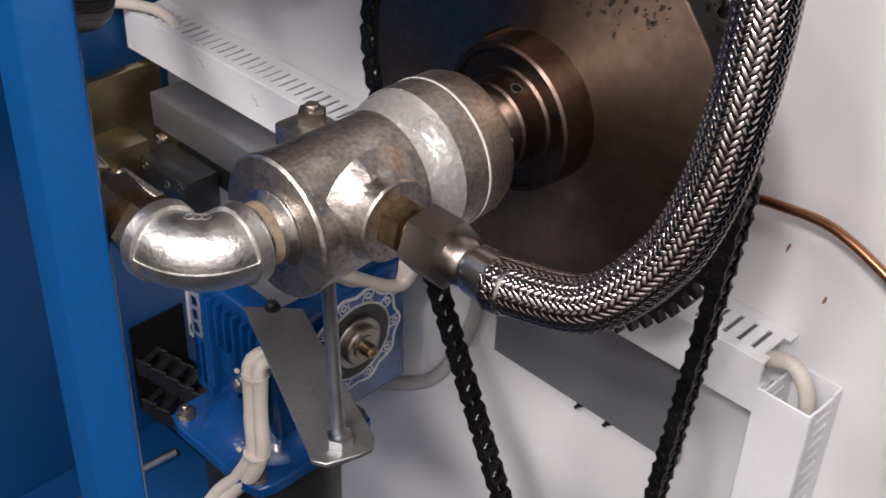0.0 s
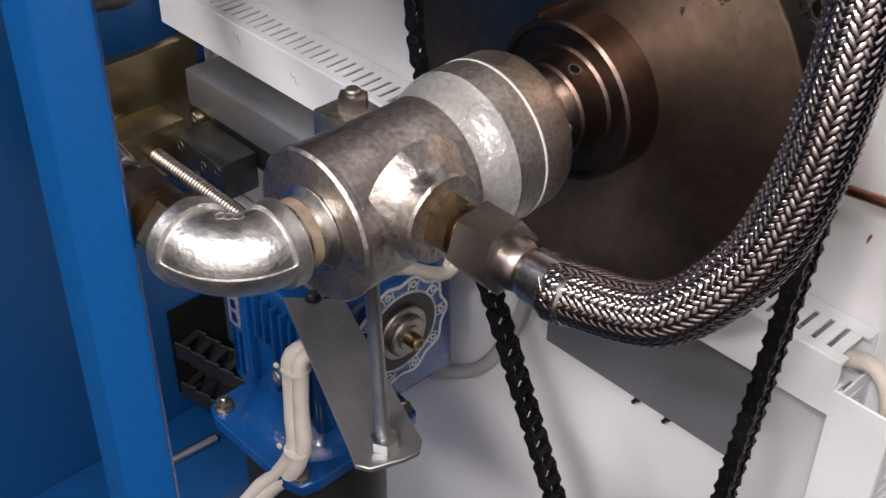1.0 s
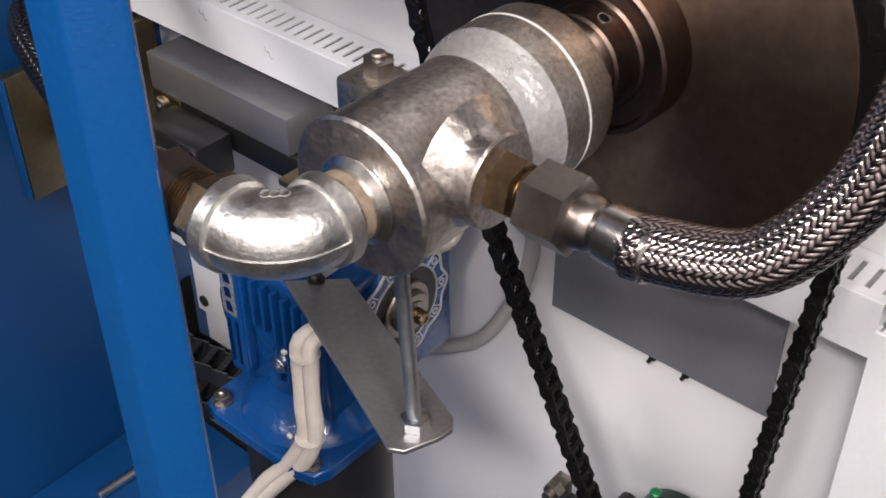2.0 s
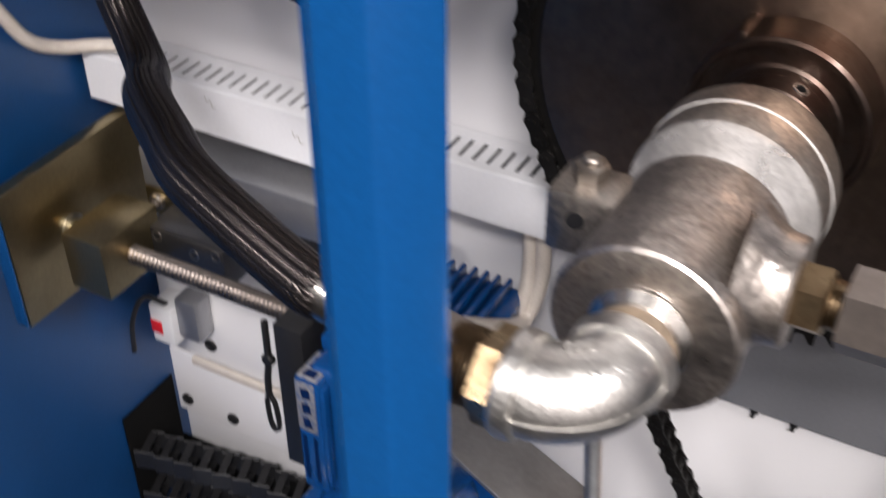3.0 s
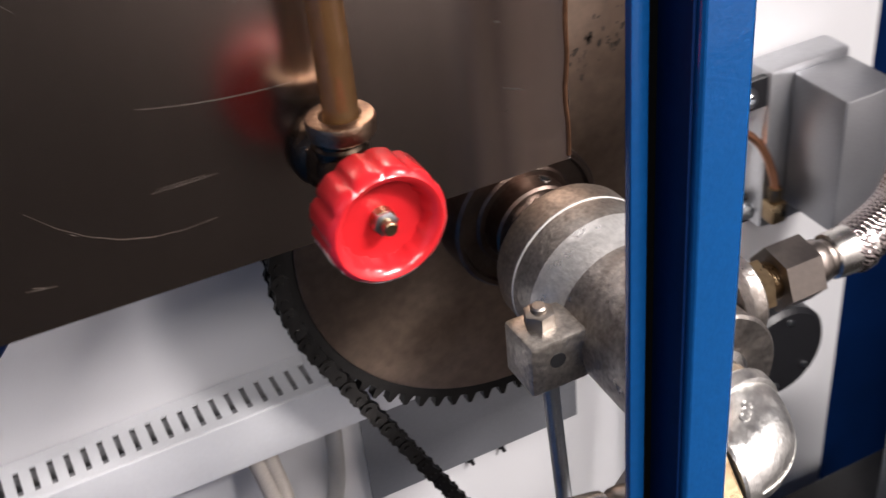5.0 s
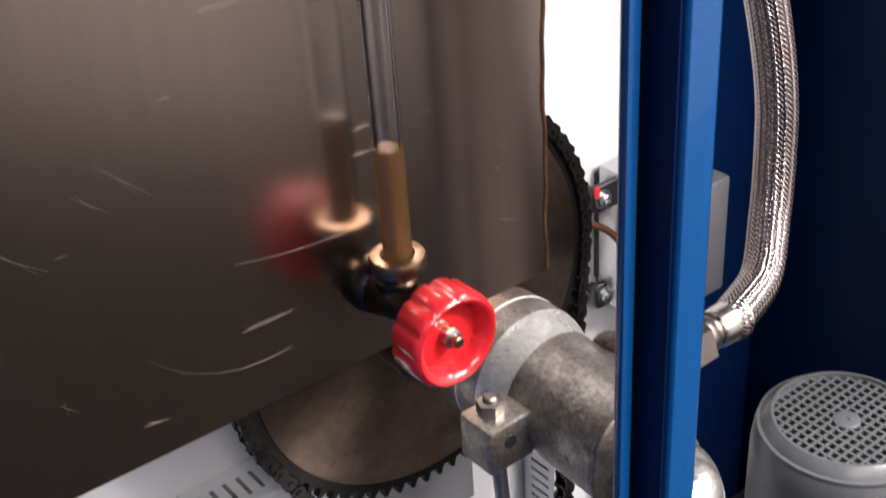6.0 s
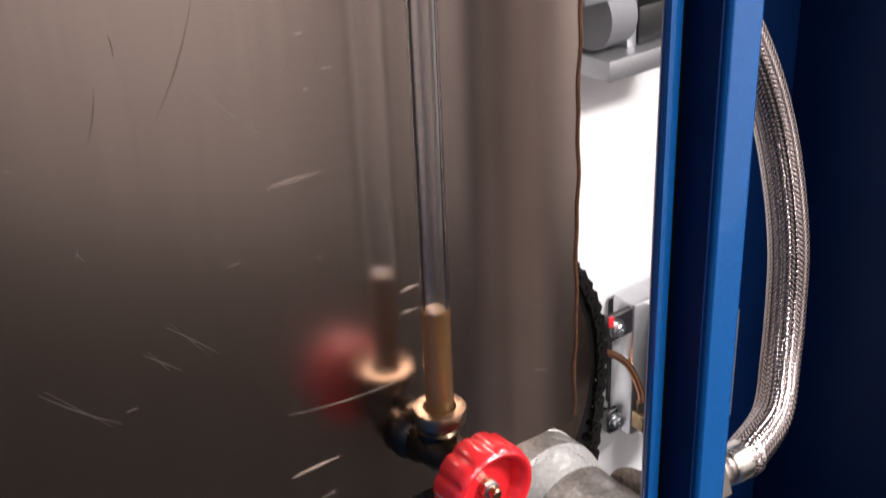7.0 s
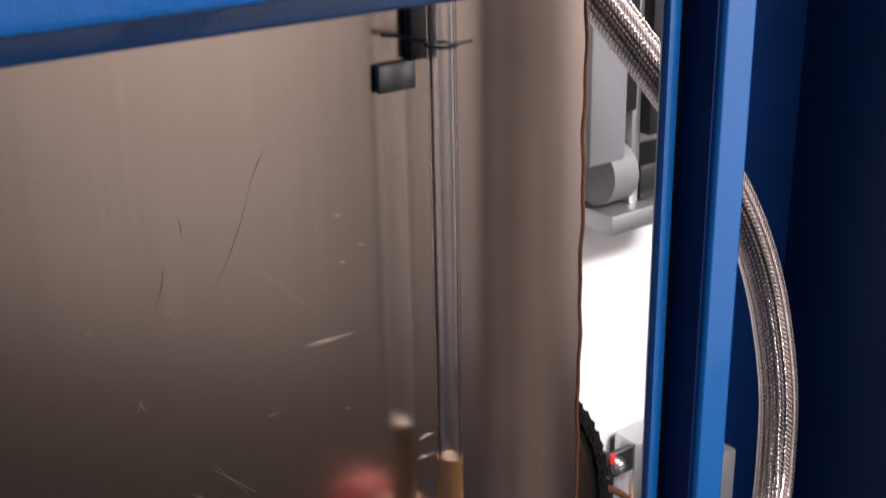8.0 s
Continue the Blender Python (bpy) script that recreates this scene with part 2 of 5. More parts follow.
def annulus(base, axis, profile, n=48, wave=None):
    """A turned ring: a closed loop of (distance along the axis, radius) swept round, open in the middle."""
    bm = bmesh.new()
    a, u, v = frame_of(axis)
    rows = []
    for d, r in profile:
        rows.append([bm.verts.new(Vector(base) + a * d + (u * math.cos(2 * math.pi * k / n) + v * math.sin(2 * math.pi * k / n)) * r * (wave(2 * math.pi * k / n) if wave else 1)) for k in range(n)])
    for p, q in zip(rows, rows[1:] + rows[:1]):
        for k in range(n):
            bm.faces.new((p[k], p[(k + 1) % n], q[(k + 1) % n], q[k]))
    bmesh.ops.recalc_face_normals(bm, faces=bm.faces[:])
    return bm


def rod(p, q, r, n=20, bev=0.0):
    d = (Vector(q) - Vector(p)).length
    b = min(bev, r * 0.5)
    prof = [(0, r), (d, r)] if not b else [(0, r - b), (b, r), (d - b, r), (d, r - b)]
    return lathe(p, Vector(q) - Vector(p), prof, n)


def hexnut(base, axis, across, h, turn=0.0, bore=0.0):
    """A chamfered hexagon nut or head, width across flats."""
    r = across / math.sqrt(3)
    c = 0.12 * across
    return lathe(base, axis, [(0, r), (h - c * 0.35, r), (h, r - c * 0.7)], 6, turn)


def threaded(p, q, r, pitch, n=16):
    """A rod with real ridges."""
    d = (Vector(q) - Vector(p)).length
    prof, k = [], 0.0
    while k < d - pitch:
        prof += [(k, r * 0.84), (k + pitch * 0.3, r), (k + pitch * 0.65, r)]
        k += pitch
    prof.append((d, r * 0.88))
    return lathe(p, Vector(q) - Vector(p), prof, n)


def prism(poly, origin, ux, uy, depth, bev=0.0):
    """A plate: a flat outline in the plane of ux and uy, depth along their cross product."""
    bm = bmesh.new()
    ux, uy = Vector(ux), Vector(uy)
    w = ux.cross(uy).normalized() * depth
    lo = [bm.verts.new(Vector(origin) + ux * a + uy * b) for a, b in poly]
    hi = [bm.verts.new(x.co + w) for x in lo]
    bm.faces.new(lo[::-1])
    bm.faces.new(hi)
    for k in range(len(poly)):
        j = (k + 1) % len(poly)
        bm.faces.new((lo[k], lo[j], hi[j], hi[k]))
    bmesh.ops.recalc_face_normals(bm, faces=bm.faces[:])
    if bev:
        bmesh.ops.bevel(bm, geom=bm.edges[:], offset=bev, segments=1, affect="EDGES")
    return bm


def glide(points, steps=12):
    """A smooth line through points (Catmull-Rom)."""
    p = [Vector(x) for x in points]
    p = [p[0] * 2 - p[1]] + p + [p[-1] * 2 - p[-2]]
    out = []
    for k in range(1, len(p) - 2):
        a, b, c, d = p[k - 1 : k + 3]
        for s in range(steps):
            t = s / steps
            out.append(0.5 * (2 * b + (c - a) * t + (2 * a - 5 * b + 4 * c - d) * t * t + (3 * b - a - 3 * c + d) * t**3))
    out.append(p[-2])
    return out


def even(line, step):
    """The same line with points at even distances, with a frame that does not twist."""
    total = [0.0]
    for a, b in zip(line, line[1:]):
        total.append(total[-1] + (b - a).length)
    n = max(2, int(total[-1] / step))
    pts, k = [], 0
    for i in range(n + 1):
        s = total[-1] * i / n
        while k < len(line) - 2 and total[k + 1] < s:
            k += 1
        pts.append(line[k].lerp(line[k + 1], (s - total[k]) / max(1e-9, total[k + 1] - total[k])))
    tang = [(pts[min(i + 1, n)] - pts[max(i - 1, 0)]).normalized() for i in range(n + 1)]
    u = frame_of(tang[0])[1]
    frames = []
    for t in tang:
        u = (u - t * u.dot(t)).normalized()
        frames.append((u, t.cross(u)))
    return pts, tang, frames, total[-1]


def tube(points, r, n=14, step=0.004, smooth=True, shape=None):
    pts, tang, frames, length = even(glide(points) if smooth else [Vector(x) for x in points], step)
    bm = bmesh.new()
    rings = []
    for i, (p, (u, v)) in enumerate(zip(pts, frames)):
        rr = r * (shape(i / (len(pts) - 1)) if shape else 1)
        rings.append([bm.verts.new(p + (u * math.cos(2 * math.pi * k / n) + v * math.sin(2 * math.pi * k / n)) * rr) for k in range(n)])
    for a, b in zip(rings, rings[1:]):
        for k in range(n):
            bm.faces.new((a[k], a[(k + 1) % n], b[(k + 1) % n], b[k]))
    bm.faces.new(rings[0][::-1])
    bm.faces.new(rings[-1])
    return bm


def braid(points, r, strands=24, lead=0.092, lift=0.0004):
    """Woven wire bundles round a hose: two opposed sets of strands, two over and two under."""
    pts, tang, frames, length = even(glide(points, 16), lead / (2 * strands) / 4)
    n = len(pts) - 1
    ds = length / n
    run = math.atan2(2 * math.pi * r, lead)
    half = math.pi * r / strands * math.cos(run) * 0.97
    verts, faces = [], []
    for way in (1, -1):
        for s in range(strands):
            for i in range(n + 1):
                crossed = 2 * strands * i * ds / lead
                ang = way * 2 * math.pi * i * ds / lead + 2 * math.pi * s / strands
                h = way * math.cos(math.pi / 2 * (2 * s + way * crossed) - math.pi / 4) * lift
                u, v = frames[i]
                out = u * math.cos(ang) + v * math.sin(ang)
                side = v * math.cos(ang) - u * math.sin(ang)
                across = side * math.cos(run) - tang[i] * way * math.sin(run)
                c = pts[i] + out * (r + h)
                for k, drop in ((-1, 0.00042), (-0.6, 0.00008), (0, 0), (0.6, 0.00008), (1, 0.00042)):
                    verts.append(c + across * half * k - out * drop)
                if i:
                    k = len(verts) - 10
                    for q in range(4):
                        faces.append((k + q, k + q + 1, k + q + 6, k + q + 5))
    me = bpy.data.meshes.new("braid")
    me.from_pydata(verts, [], faces)
    bm = bmesh.new()
    bm.from_mesh(me)
    bpy.data.meshes.remove(me)
    return bm


# ---- large structure ----
AX, AZ = 0.0725, 0.976  # the drum shaft's axis, along y

solo("floor", box(-3.5, 3.5, -3.15, 2.0, -0.1, 0.0, 0), FLOOR_DARK, "unseen workshop floor, near-black to keep the tank's reflection dark", "floor", kind="structure")
solo("ceiling", box(-3.5, 3.5, -3.15, 2.0, 3.0, 3.1, 0), CEILING, "plain dark grey unseen workshop ceiling", "ceiling", kind="structure")
solo("wall_south", box(-3.5, 0.22, -3.1, -3.0, 0, 3.0, 0), PLASTER_DARK, "unseen dark workshop wall that keeps reflections dim", "wall", kind="structure")
# unseen pale reflector wall, added for the tank, slantwise from south to east wall
SLANT = Matrix.Translation((0.18, -3.0, 0)) @ Matrix.Rotation(radians(45), 4, "Z")
# the gap up to the second piece leaves a dark band in the tank
solo("wall_southeast_1", moved(box(0.0, 1.00, -0.1, 0.0, 0.25, 3.0, 0), SLANT), PLASTER, "unseen pale wall with a gap, added to shape the tank's reflection", "wall", kind="structure")
# unseen dark bands, added so the tank darkens towards its bottom
solo("wall_base_1", moved(box(0.0, 1.00, -0.1, 0.003, 0, 0.25, 0), SLANT), DARK_BAND, "unseen dark lower wall band added to darken the tank's reflection", "wall", kind="structure")
solo("wall_base_2", moved(box(1.29, 5.0, -0.1, 0.003, 0, 0.25, 0), SLANT), DARK_BAND, "unseen dark lower wall band added to darken the tank's reflection", "wall", kind="structure")
solo("wall_southeast_2", moved(box(1.29, 5.0, -0.1, 0.0, 0.25, 3.0, 0), SLANT), PLASTER, "unseen pale wall with a gap, added to shape the tank's reflection", "wall", kind="structure")
# unseen closing walls, dark so that they reflect little
solo("wall_north", box(-3.5, 3.5, 2.0, 2.1, 0, 3.0, 0), PLASTER_DARK, "plain dark unseen workshop wall", "wall", kind="structure")
solo("wall_west", box(-3.6, -3.5, -3.25, 2.1, 0, 3.0, 0), PLASTER_DARK, "plain dark unseen workshop wall", "wall", kind="structure")
solo("wall_east", box(3.5, 3.6, -3.25, 2.1, 0, 3.0, 0), PLASTER_DARK, "plain dark unseen workshop wall", "wall", kind="structure")
for k, (lx, ly, lz) in enumerate(LAMPS):
    light = thing("ceiling_light", (lx, ly, lz + 0.07), "white fluorescent ceiling light, switched on", "light", "ceiling lights")
    part("housing", box(lx - 0.34, lx + 0.34, ly - 0.16, ly + 0.16, lz + 0.015, lz + 0.07, 0.004), SILVERPAINT, light)
    for sx in (-0.2, 0.2):
        part("hanger", rod((lx + sx, ly, lz + 0.069), (lx + sx, ly, 3.0), 0.004, 8), BLACKSTEEL, light)
    part("diffuser", box(lx - 0.32, lx + 0.32, ly - 0.14, ly + 0.14, lz, lz + 0.014, 0.002), LAMP, light)
    lamp = bpy.data.lights.new("light", "AREA")
    lamp.shape, lamp.size, lamp.size_y, lamp.energy, lamp.color = "RECTANGLE", 0.64, 0.28, LAMP_WATTS[k], (1, 0.93, 0.92)
    new("lamp", lamp).matrix_world = pose(lx, ly, lz - 0.01, 0, 0, 0)

# white back plate of the machine
solo("back_plate", box(-0.535, 0.470, -0.010, 0.012, 0.02, 1.75, 0.002), WHITE, "white powder-coated machine back plate", "panel", kind="structure")
# blue enclosure
solo("side_panel_west", box(-0.54, -0.505, -0.74, -0.004, 0.0, 1.9, 0.002), BLUE_PANEL, "smooth blue painted side panel of the machine", "panel", kind="structure")
# east and rear panels take a darker, duller blue than the west one
solo("side_panel_east", box(0.62, 0.645, -0.36, 0.3, 0.0, 1.9, 0.002), NAVY, "side panel of the machine, coloured darker blue than the west one", "panel", kind="structure")
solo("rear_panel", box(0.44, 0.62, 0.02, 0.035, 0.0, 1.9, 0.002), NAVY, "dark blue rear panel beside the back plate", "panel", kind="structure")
solo("machine_base", box(-0.54, 0.62, -0.36, 0.0, 0.0, 0.05, 0.003), BLUE_PANEL, "blue painted machine base plate", "panel", kind="structure")


def corner_post():
    section = [(-0.0125, -0.3815), (-0.0125, -0.4075), (-0.0112, -0.4090), (0.0075, -0.4070), (0.0095, -0.4060), (0.0222, -0.3870), (0.0230, -0.3848), (0.0205, -0.3818)]
    post = thing("frame_post", (-0.005, -0.388, 0.0), "upright blue painted folded steel frame post with a groove", "post")
    part("post_profile", prism(section, (0, 0, 0.0), (1, 0, 0), (0, 1, 0), 1.9, 0.0004), BLUE, post, "", 20)
    part("lip", box(-0.0268, -0.0199, -0.3925, -0.3885, 0.0, 1.9, 0.0008), BLUE, post)
    # shade inside the groove is put into the colour of these two strips
    part("groove_seal", box(-0.0142, -0.0126, -0.4060, -0.3833, 0.0, 1.9, 0.0004), NAVY, post, "dark navy strip for the shaded wall of the groove")
    part("groove_floor", box(-0.0248, -0.0127, -0.3884, -0.3868, 0.002, 1.898, 0.0003), BLACKHOLE, post, "black strip for the shaded groove floor")
    # unseen pale strips, added so the post reflects brightly in the tank
    part("open_back", box(-0.0124, 0.0165, -0.3812, -0.3803, 0.002, 1.898, 0), PALE_BACKING, post, "pale strip added behind the profile to brighten the tank's reflection")
    part("lip_back", box(-0.0247, -0.0128, -0.3867, -0.3860, 0.002, 1.898, 0), PALE_BACKING, post, "pale strip added behind the lip to brighten the tank's reflection")
    beam = thing("frame_beam", (-0.3, -0.41, 1.46), "horizontal blue painted steel frame beam", "beam")
    part("beam_profile", box(-0.75, -0.030, -0.425, -0.40, 1.477, 1.54, 0.003), BLUE, beam)
    part("beam_lip", box(-0.75, -0.030, -0.3998, -0.385, 1.4645, 1.50, 0.002), BLUE, beam)


corner_post()


def front_y(x):
    """The tank's front stands slightly askew to the back plate."""
    return -0.3258 - 0.025 * (x + 0.113)


def steel_tank():
    tank = thing("steel_tank", (-0.4, -0.23, 1.14), "brushed stainless steel tank with scratches and a heat-tinted edge", "tank")
    front = [(x, front_y(x)) for x in np.linspace(-0.0112, -0.62, 3)]
    part("tank_shell", prism(front + [(-0.62, -0.170), (-0.0112, -0.170)], (0, 0, 1.1442), (1, 0, 0), (0, 1, 0), 0.656), TANK, tank)
    # welded seam down the front corner, slightly wavy
    pts = [(-0.0120 + 0.0005 * math.sin(z * 90) + 0.0004 * math.sin(z * 213), front_y(-0.0120) + 0.0002, z) for z in np.linspace(1.146, 1.79, 90)]
    part("weld_seam", tube(pts, 0.0011, 8, 0.005), RUST, tank, "brown heat-tinted weld seam")
    return tank


TANK_THING = steel_tank()


# ---- drum sprocket, chain and drive ----
def sprocket(name, cx, cz, y0, y1, teeth, pitch_r, label, bore_parts):
    s = thing(name, (cx, (y0 + y1) / 2, cz), label, "sprocket")
    poly = []
    for k in range(teeth):
        for f, r in ((-0.5, -0.0042), (-0.28, -0.0036), (-0.1, 0.0038), (0.1, 0.0038), (0.28, -0.0036)):
            w = 2 * math.pi * (k + f) / teeth
            poly.append(((pitch_r + r) * math.cos(w), (pitch_r + r) * math.sin(w)))
    part("toothed_plate", prism(poly, (cx, y1, cz), (1, 0, 0), (0, 0, 1), y1 - y0), CHAIN, s)
    return s


DISC_Y = -0.105
drum = sprocket("drum_sprocket", AX, AZ, DISC_Y - 0.0035, DISC_Y + 0.0035, 76, 0.1537, "large dark oily steel chain sprocket on the drum shaft", None)
part("side_plate", lathe((AX, DISC_Y - 0.0034, AZ), (0, -1, 0), [(0, 0.1430), (0.0012, 0.1425), (0.0016, 0.1415)], 96), DISC, drum)
part("drum_neck", lathe((AX, -0.004, AZ), (0, -1, 0), [(0, 0.09), (DISC_Y * -1 - 0.008, 0.09)], 64), DISC, drum)
hub = lathe((AX, DISC_Y - 0.004, AZ), (0, -1, 0), [(0, 0.0490), (0.001, 0.0498), (0.0245, 0.0490), (0.0262, 0.0474), (0.0262, 0.0448), (0.0225, 0.0435), (0.0225, 0.03)], 64)
part("hub_collar", hub, COLLAR, drum, "brown turned steel hub collar")
part("lug", box(AX - 0.026, AX - 0.021, -0.133, -0.108, AZ + 0.038, AZ + 0.047, 0.001), COLLAR, drum)

shaft = thing("drum_shaft", (AX, -0.14, AZ), "turned steel shaft end with a set-screw collar", "shaft")
part("shaft_sleeve", lathe((AX, -0.126, AZ), (0, -1, 0), [(0, 0.034), (0.006, 0.034), (0.0075, 0.0325), (0.0075, 0.0288), (0.0215, 0.0286), (0.023, 0.0272), (0.023, 0.022)], 56), COLLAR, shaft)
part("shaft_end", lathe((AX, -0.1485, AZ), (0, -1, 0), [(0, 0.0218), (0.012, 0.0218), (0.013, 0.0232), (0.0165, 0.0232), (0.0175, 0.0215), (0.028, 0.0215)], 56), MACHINED, shaft, "bright polished shaft end")
part("set_screw_rim", annulus((AX + 0.0107, -0.1388, AZ + 0.0264), (0.38, 0, 0.925), [(0, 0.0042), (0.0007, 0.0040), (0.0007, 0.0031), (0, 0.0030)], 18), MACHINED, shaft, "worn rim of the set-screw hole")
# flat black disc; the hole's darkness is only its colour
part("set_screw", lathe((AX + 0.0107, -0.1388, AZ + 0.0264), (0.38, 0, 0.925), [(0, 0.0031), (0.0003, 0.0031)], 16), BLACKHOLE, shaft, "dark set-screw hole")


def chain_line(step):
    """The loop of the chain: round the drum sprocket and down to the drive sprocket."""
    R, c = 0.1537, Vector((AX, AZ))
    r2, c2 = 0.0345, Vector((0.155, 0.53))
    d = c2 - c
    base = math.atan2(d.y, d.x)
    off = math.acos((R - r2) / d.length)
    a1, a2 = base + off, base - off
    pts = []
    w = a1
    while w < a2 + 2 * math.pi:
        pts.append(c + R * Vector((math.cos(w), math.sin(w))))
        w += 0.02
    end = c + R * Vector((math.cos(a2), math.sin(a2)))
    p2 = c2 + r2 * Vector((math.cos(a2), math.sin(a2)))
    pts += [end.lerp(p2, t / 60) for t in range(61)]
    w = a2
    while w < a1:
        w += 0.1
        pts.append(c2 + r2 * Vector((math.cos(min(w, a1)), math.sin(min(w, a1)))))
    p1 = c2 + r2 * Vector((math.cos(a1), math.sin(a1)))
    start = c + R * Vector((math.cos(a1), math.sin(a1)))
    pts += [p1.lerp(start, t / 60) for t in range(61)]
    total = [0.0]
    for a, b in zip(pts, pts[1:]):
        total.append(total[-1] + (b - a).length)
    n = int(round(total[-1] / step / 2)) * 2
    out, k = [], 0
    for i in range(n):
        s = total[-1] * i / n
        while total[k + 1] < s:
            k += 1
        out.append(pts[k].lerp(pts[k + 1], (s - total[k]) / max(1e-9, total[k + 1] - total[k])))
    return out


def link_mesh(outer, pitch):
    """One chain link lying along x: two waisted side plates with rollers or pins between them."""
    yo = 0.0064 if outer else 0.0046
    th = 0.0015
    rr, waist = 0.0059, 0.0042
    poly = []
    for cx, a0 in ((pitch / 2, -1), (-pitch / 2, 1)):
        for k in range(5):
            w = math.radians(-75 + 37.5 * k) + (0 if a0 < 0 else math.pi)
            poly.append((cx + rr * math.cos(w), rr * math.sin(w)))
        poly.append((0, waist if a0 < 0 else -waist))
    bms = []
    for side in (-1, 1):
        y = side * yo
        bms.append(prism(poly, (0, y + th / 2, 0), (1, 0, 0), (0, 0, 1), th))
    for cx in (pitch / 2, -pitch / 2):
        if outer:
            bms.append(rod((cx, -0.0084, 0), (cx, 0.0084, 0), 0.0022, 8))
        else:
            bms.append(rod((cx, -0.0038, 0), (cx, 0.0038, 0), 0.0042, 10))
    me = mesh_of("outer_link" if outer else "inner_link", merge(*bms), CHAIN)
    return me


chain = thing("drive_chain", (AX, DISC_Y, AZ), "black oily steel roller chain round both sprockets", "chain")
line = chain_line(0.0127)
P0 = (line[1] - line[0]).length
LINKS = (link_mesh(True, P0), link_mesh(False, P0))
for k in range(len(line)):
    a, b = line[k], line[(k + 1) % len(line)]
    m = (a + b) / 2
    ob = new("outer_link" if k % 2 else "inner_link", LINKS[0 if k % 2 else 1])
    ob.parent = chain
    ob.matrix_parent_inverse = Matrix.Translation(-chain.location)
    ob.matrix_basis = Matrix.Translation((m.x, DISC_Y, m.y)) @ Matrix.Rotation(-math.atan2(b.y - a.y, b.x - a.x), 4, "Y")

drive = sprocket("drive_sprocket", 0.155, 0.53, DISC_Y - 0.0035, DISC_Y + 0.0035, 17, 0.0345, "small dark steel drive sprocket", None)
part("drive_hub", rod((0.155, -0.012, 0.53), (0.155, -0.118, 0.53), 0.02, 24, 0.001), DISC, drive)


# ---- rotary union with its elbow and clamp ----
def rotary_union():
    u = thing("rotary_union", (AX, -0.25, AZ), "cast aluminium rotary union on the drum shaft, scuffed", "rotary union")
    y0 = -0.315
    prof = [(0, 0.030), (0.0, 0.0395), (0.0015, 0.041), (0.004, 0.0412), (0.0052, 0.0402), (0.02, 0.0398), (0.06, 0.0392), (0.073, 0.0393), (0.0775, 0.0397)]
    part("body", lathe((AX, y0, AZ), (0, 1, 0), prof, 72), BODYCAST, u)
    part("shoulder", lathe((AX, y0 + 0.0773, AZ), (0, 1, 0), [(0, 0.0396), (0.004, 0.0404), (0.009, 0.0420), (0.014, 0.0440), (0.019, 0.0454), (0.0217, 0.0457)], 72), SHOULDER, u, "machined shoulder, its bright highlight put into the colour")
    part("cap", lathe((AX, y0 + 0.0990, AZ), (0, 1, 0), [(0, 0.0457), (0.001, 0.046), (0.0180, 0.046), (0.0183, 0.0452), (0.0200, 0.0452), (0.0203, 0.0458), (0.036, 0.0455), (0.042, 0.043), (0.044, 0.038), (0.047, 0.034), (0.047, 0.023)], 72), CAST, u, "grey cast end cap")
    part("joint_ring", lathe((AX, y0 + 0.1170, AZ), (0, 1, 0), [(0, 0.0455), (0.0003, 0.0463), (0.0013, 0.0463), (0.0016, 0.0455)], 72), BRIGHTRING, u, "thin bright joint ring")
    for w in (20, 110, 200, 290):
        a = radians(w)
        part("cap_screw", lathe((AX + 0.0375 * math.cos(a), y0 + 0.1415, AZ + 0.0375 * math.sin(a)), (0, 1, 0), [(0, 0.0035), (0.003, 0.0035), (0.0036, 0.003)], 12), BOLT, u)
    # side port
    py, pz = -0.274, AZ + 0.011
    part("side_port", lathe((AX + 0.030, py, pz), (1, 0, 0), [(0, 0.034), (0.006, 0.029), (0.010, 0.0255), (0.013, 0.0243), (0.0195, 0.0238), (0.0208, 0.0226)], 48), BODYCAST, u, "cast side port")
    return u


UNION = rotary_union()
PY, PZ = -0.274, AZ + 0.011

nip = thing("brass_nipple", (AX + 0.062, PY, PZ), "brass hexagon nipple in the union's side port", "pipe fitting", "brass fittings")
part("hexagon", hexnut((AX + 0.0507, PY, PZ), (1, 0, 0), 0.0262, 0.0135, 0.3), BRASS, nip)
part("thread", threaded((AX + 0.0640, PY, PZ), (AX + 0.073, PY, PZ), 0.0108, 0.0018, 32), BRASS, nip)


def braided_hose(name, pts, r, ferrule, nut, label, bmat, fmat):
    """pts: the hose's line; ferrule, nut: lengths of the end fittings along the first stretch."""
    h = thing(name, pts[0], label, "hose")
    p = [Vector(x) for x in pts]
    d = (p[1] - p[0]).normalized()
    part("union_nut", hexnut(p[0], d, r * 2 * 1.14, nut, 0.15), fmat, h, "steel union nut")
    a = p[0] + d * nut
    part("collar", lathe(a, d, [(-0.002, r * 0.90), (0.003, r * 0.92), (0.008, r * 0.86), (0.010, r * 0.76), (0.014, r * 0.76)], 36), fmat, h)
    b = a + d * 0.013
    part("ferrule", lathe(b, d, [(0, r * 0.80), (0.001, r * 0.90), (0.004, r * 0.93), (ferrule - 0.001, r * 0.98), (ferrule, r * 0.9)], 40), MACHINED, h, "smooth crimped steel ferrule")
    start = b + d * (ferrule - 0.003)
    run = [start] + [x for x in p[1:]]
    part("inner_hose", tube(run, r * 0.935, 20, 0.006), HOSE_CORE, h)
    tagged(part("braid", braid(run, r * 0.97), bmat, h, "woven stainless wire braid", 80), kind="stuff")
    return h


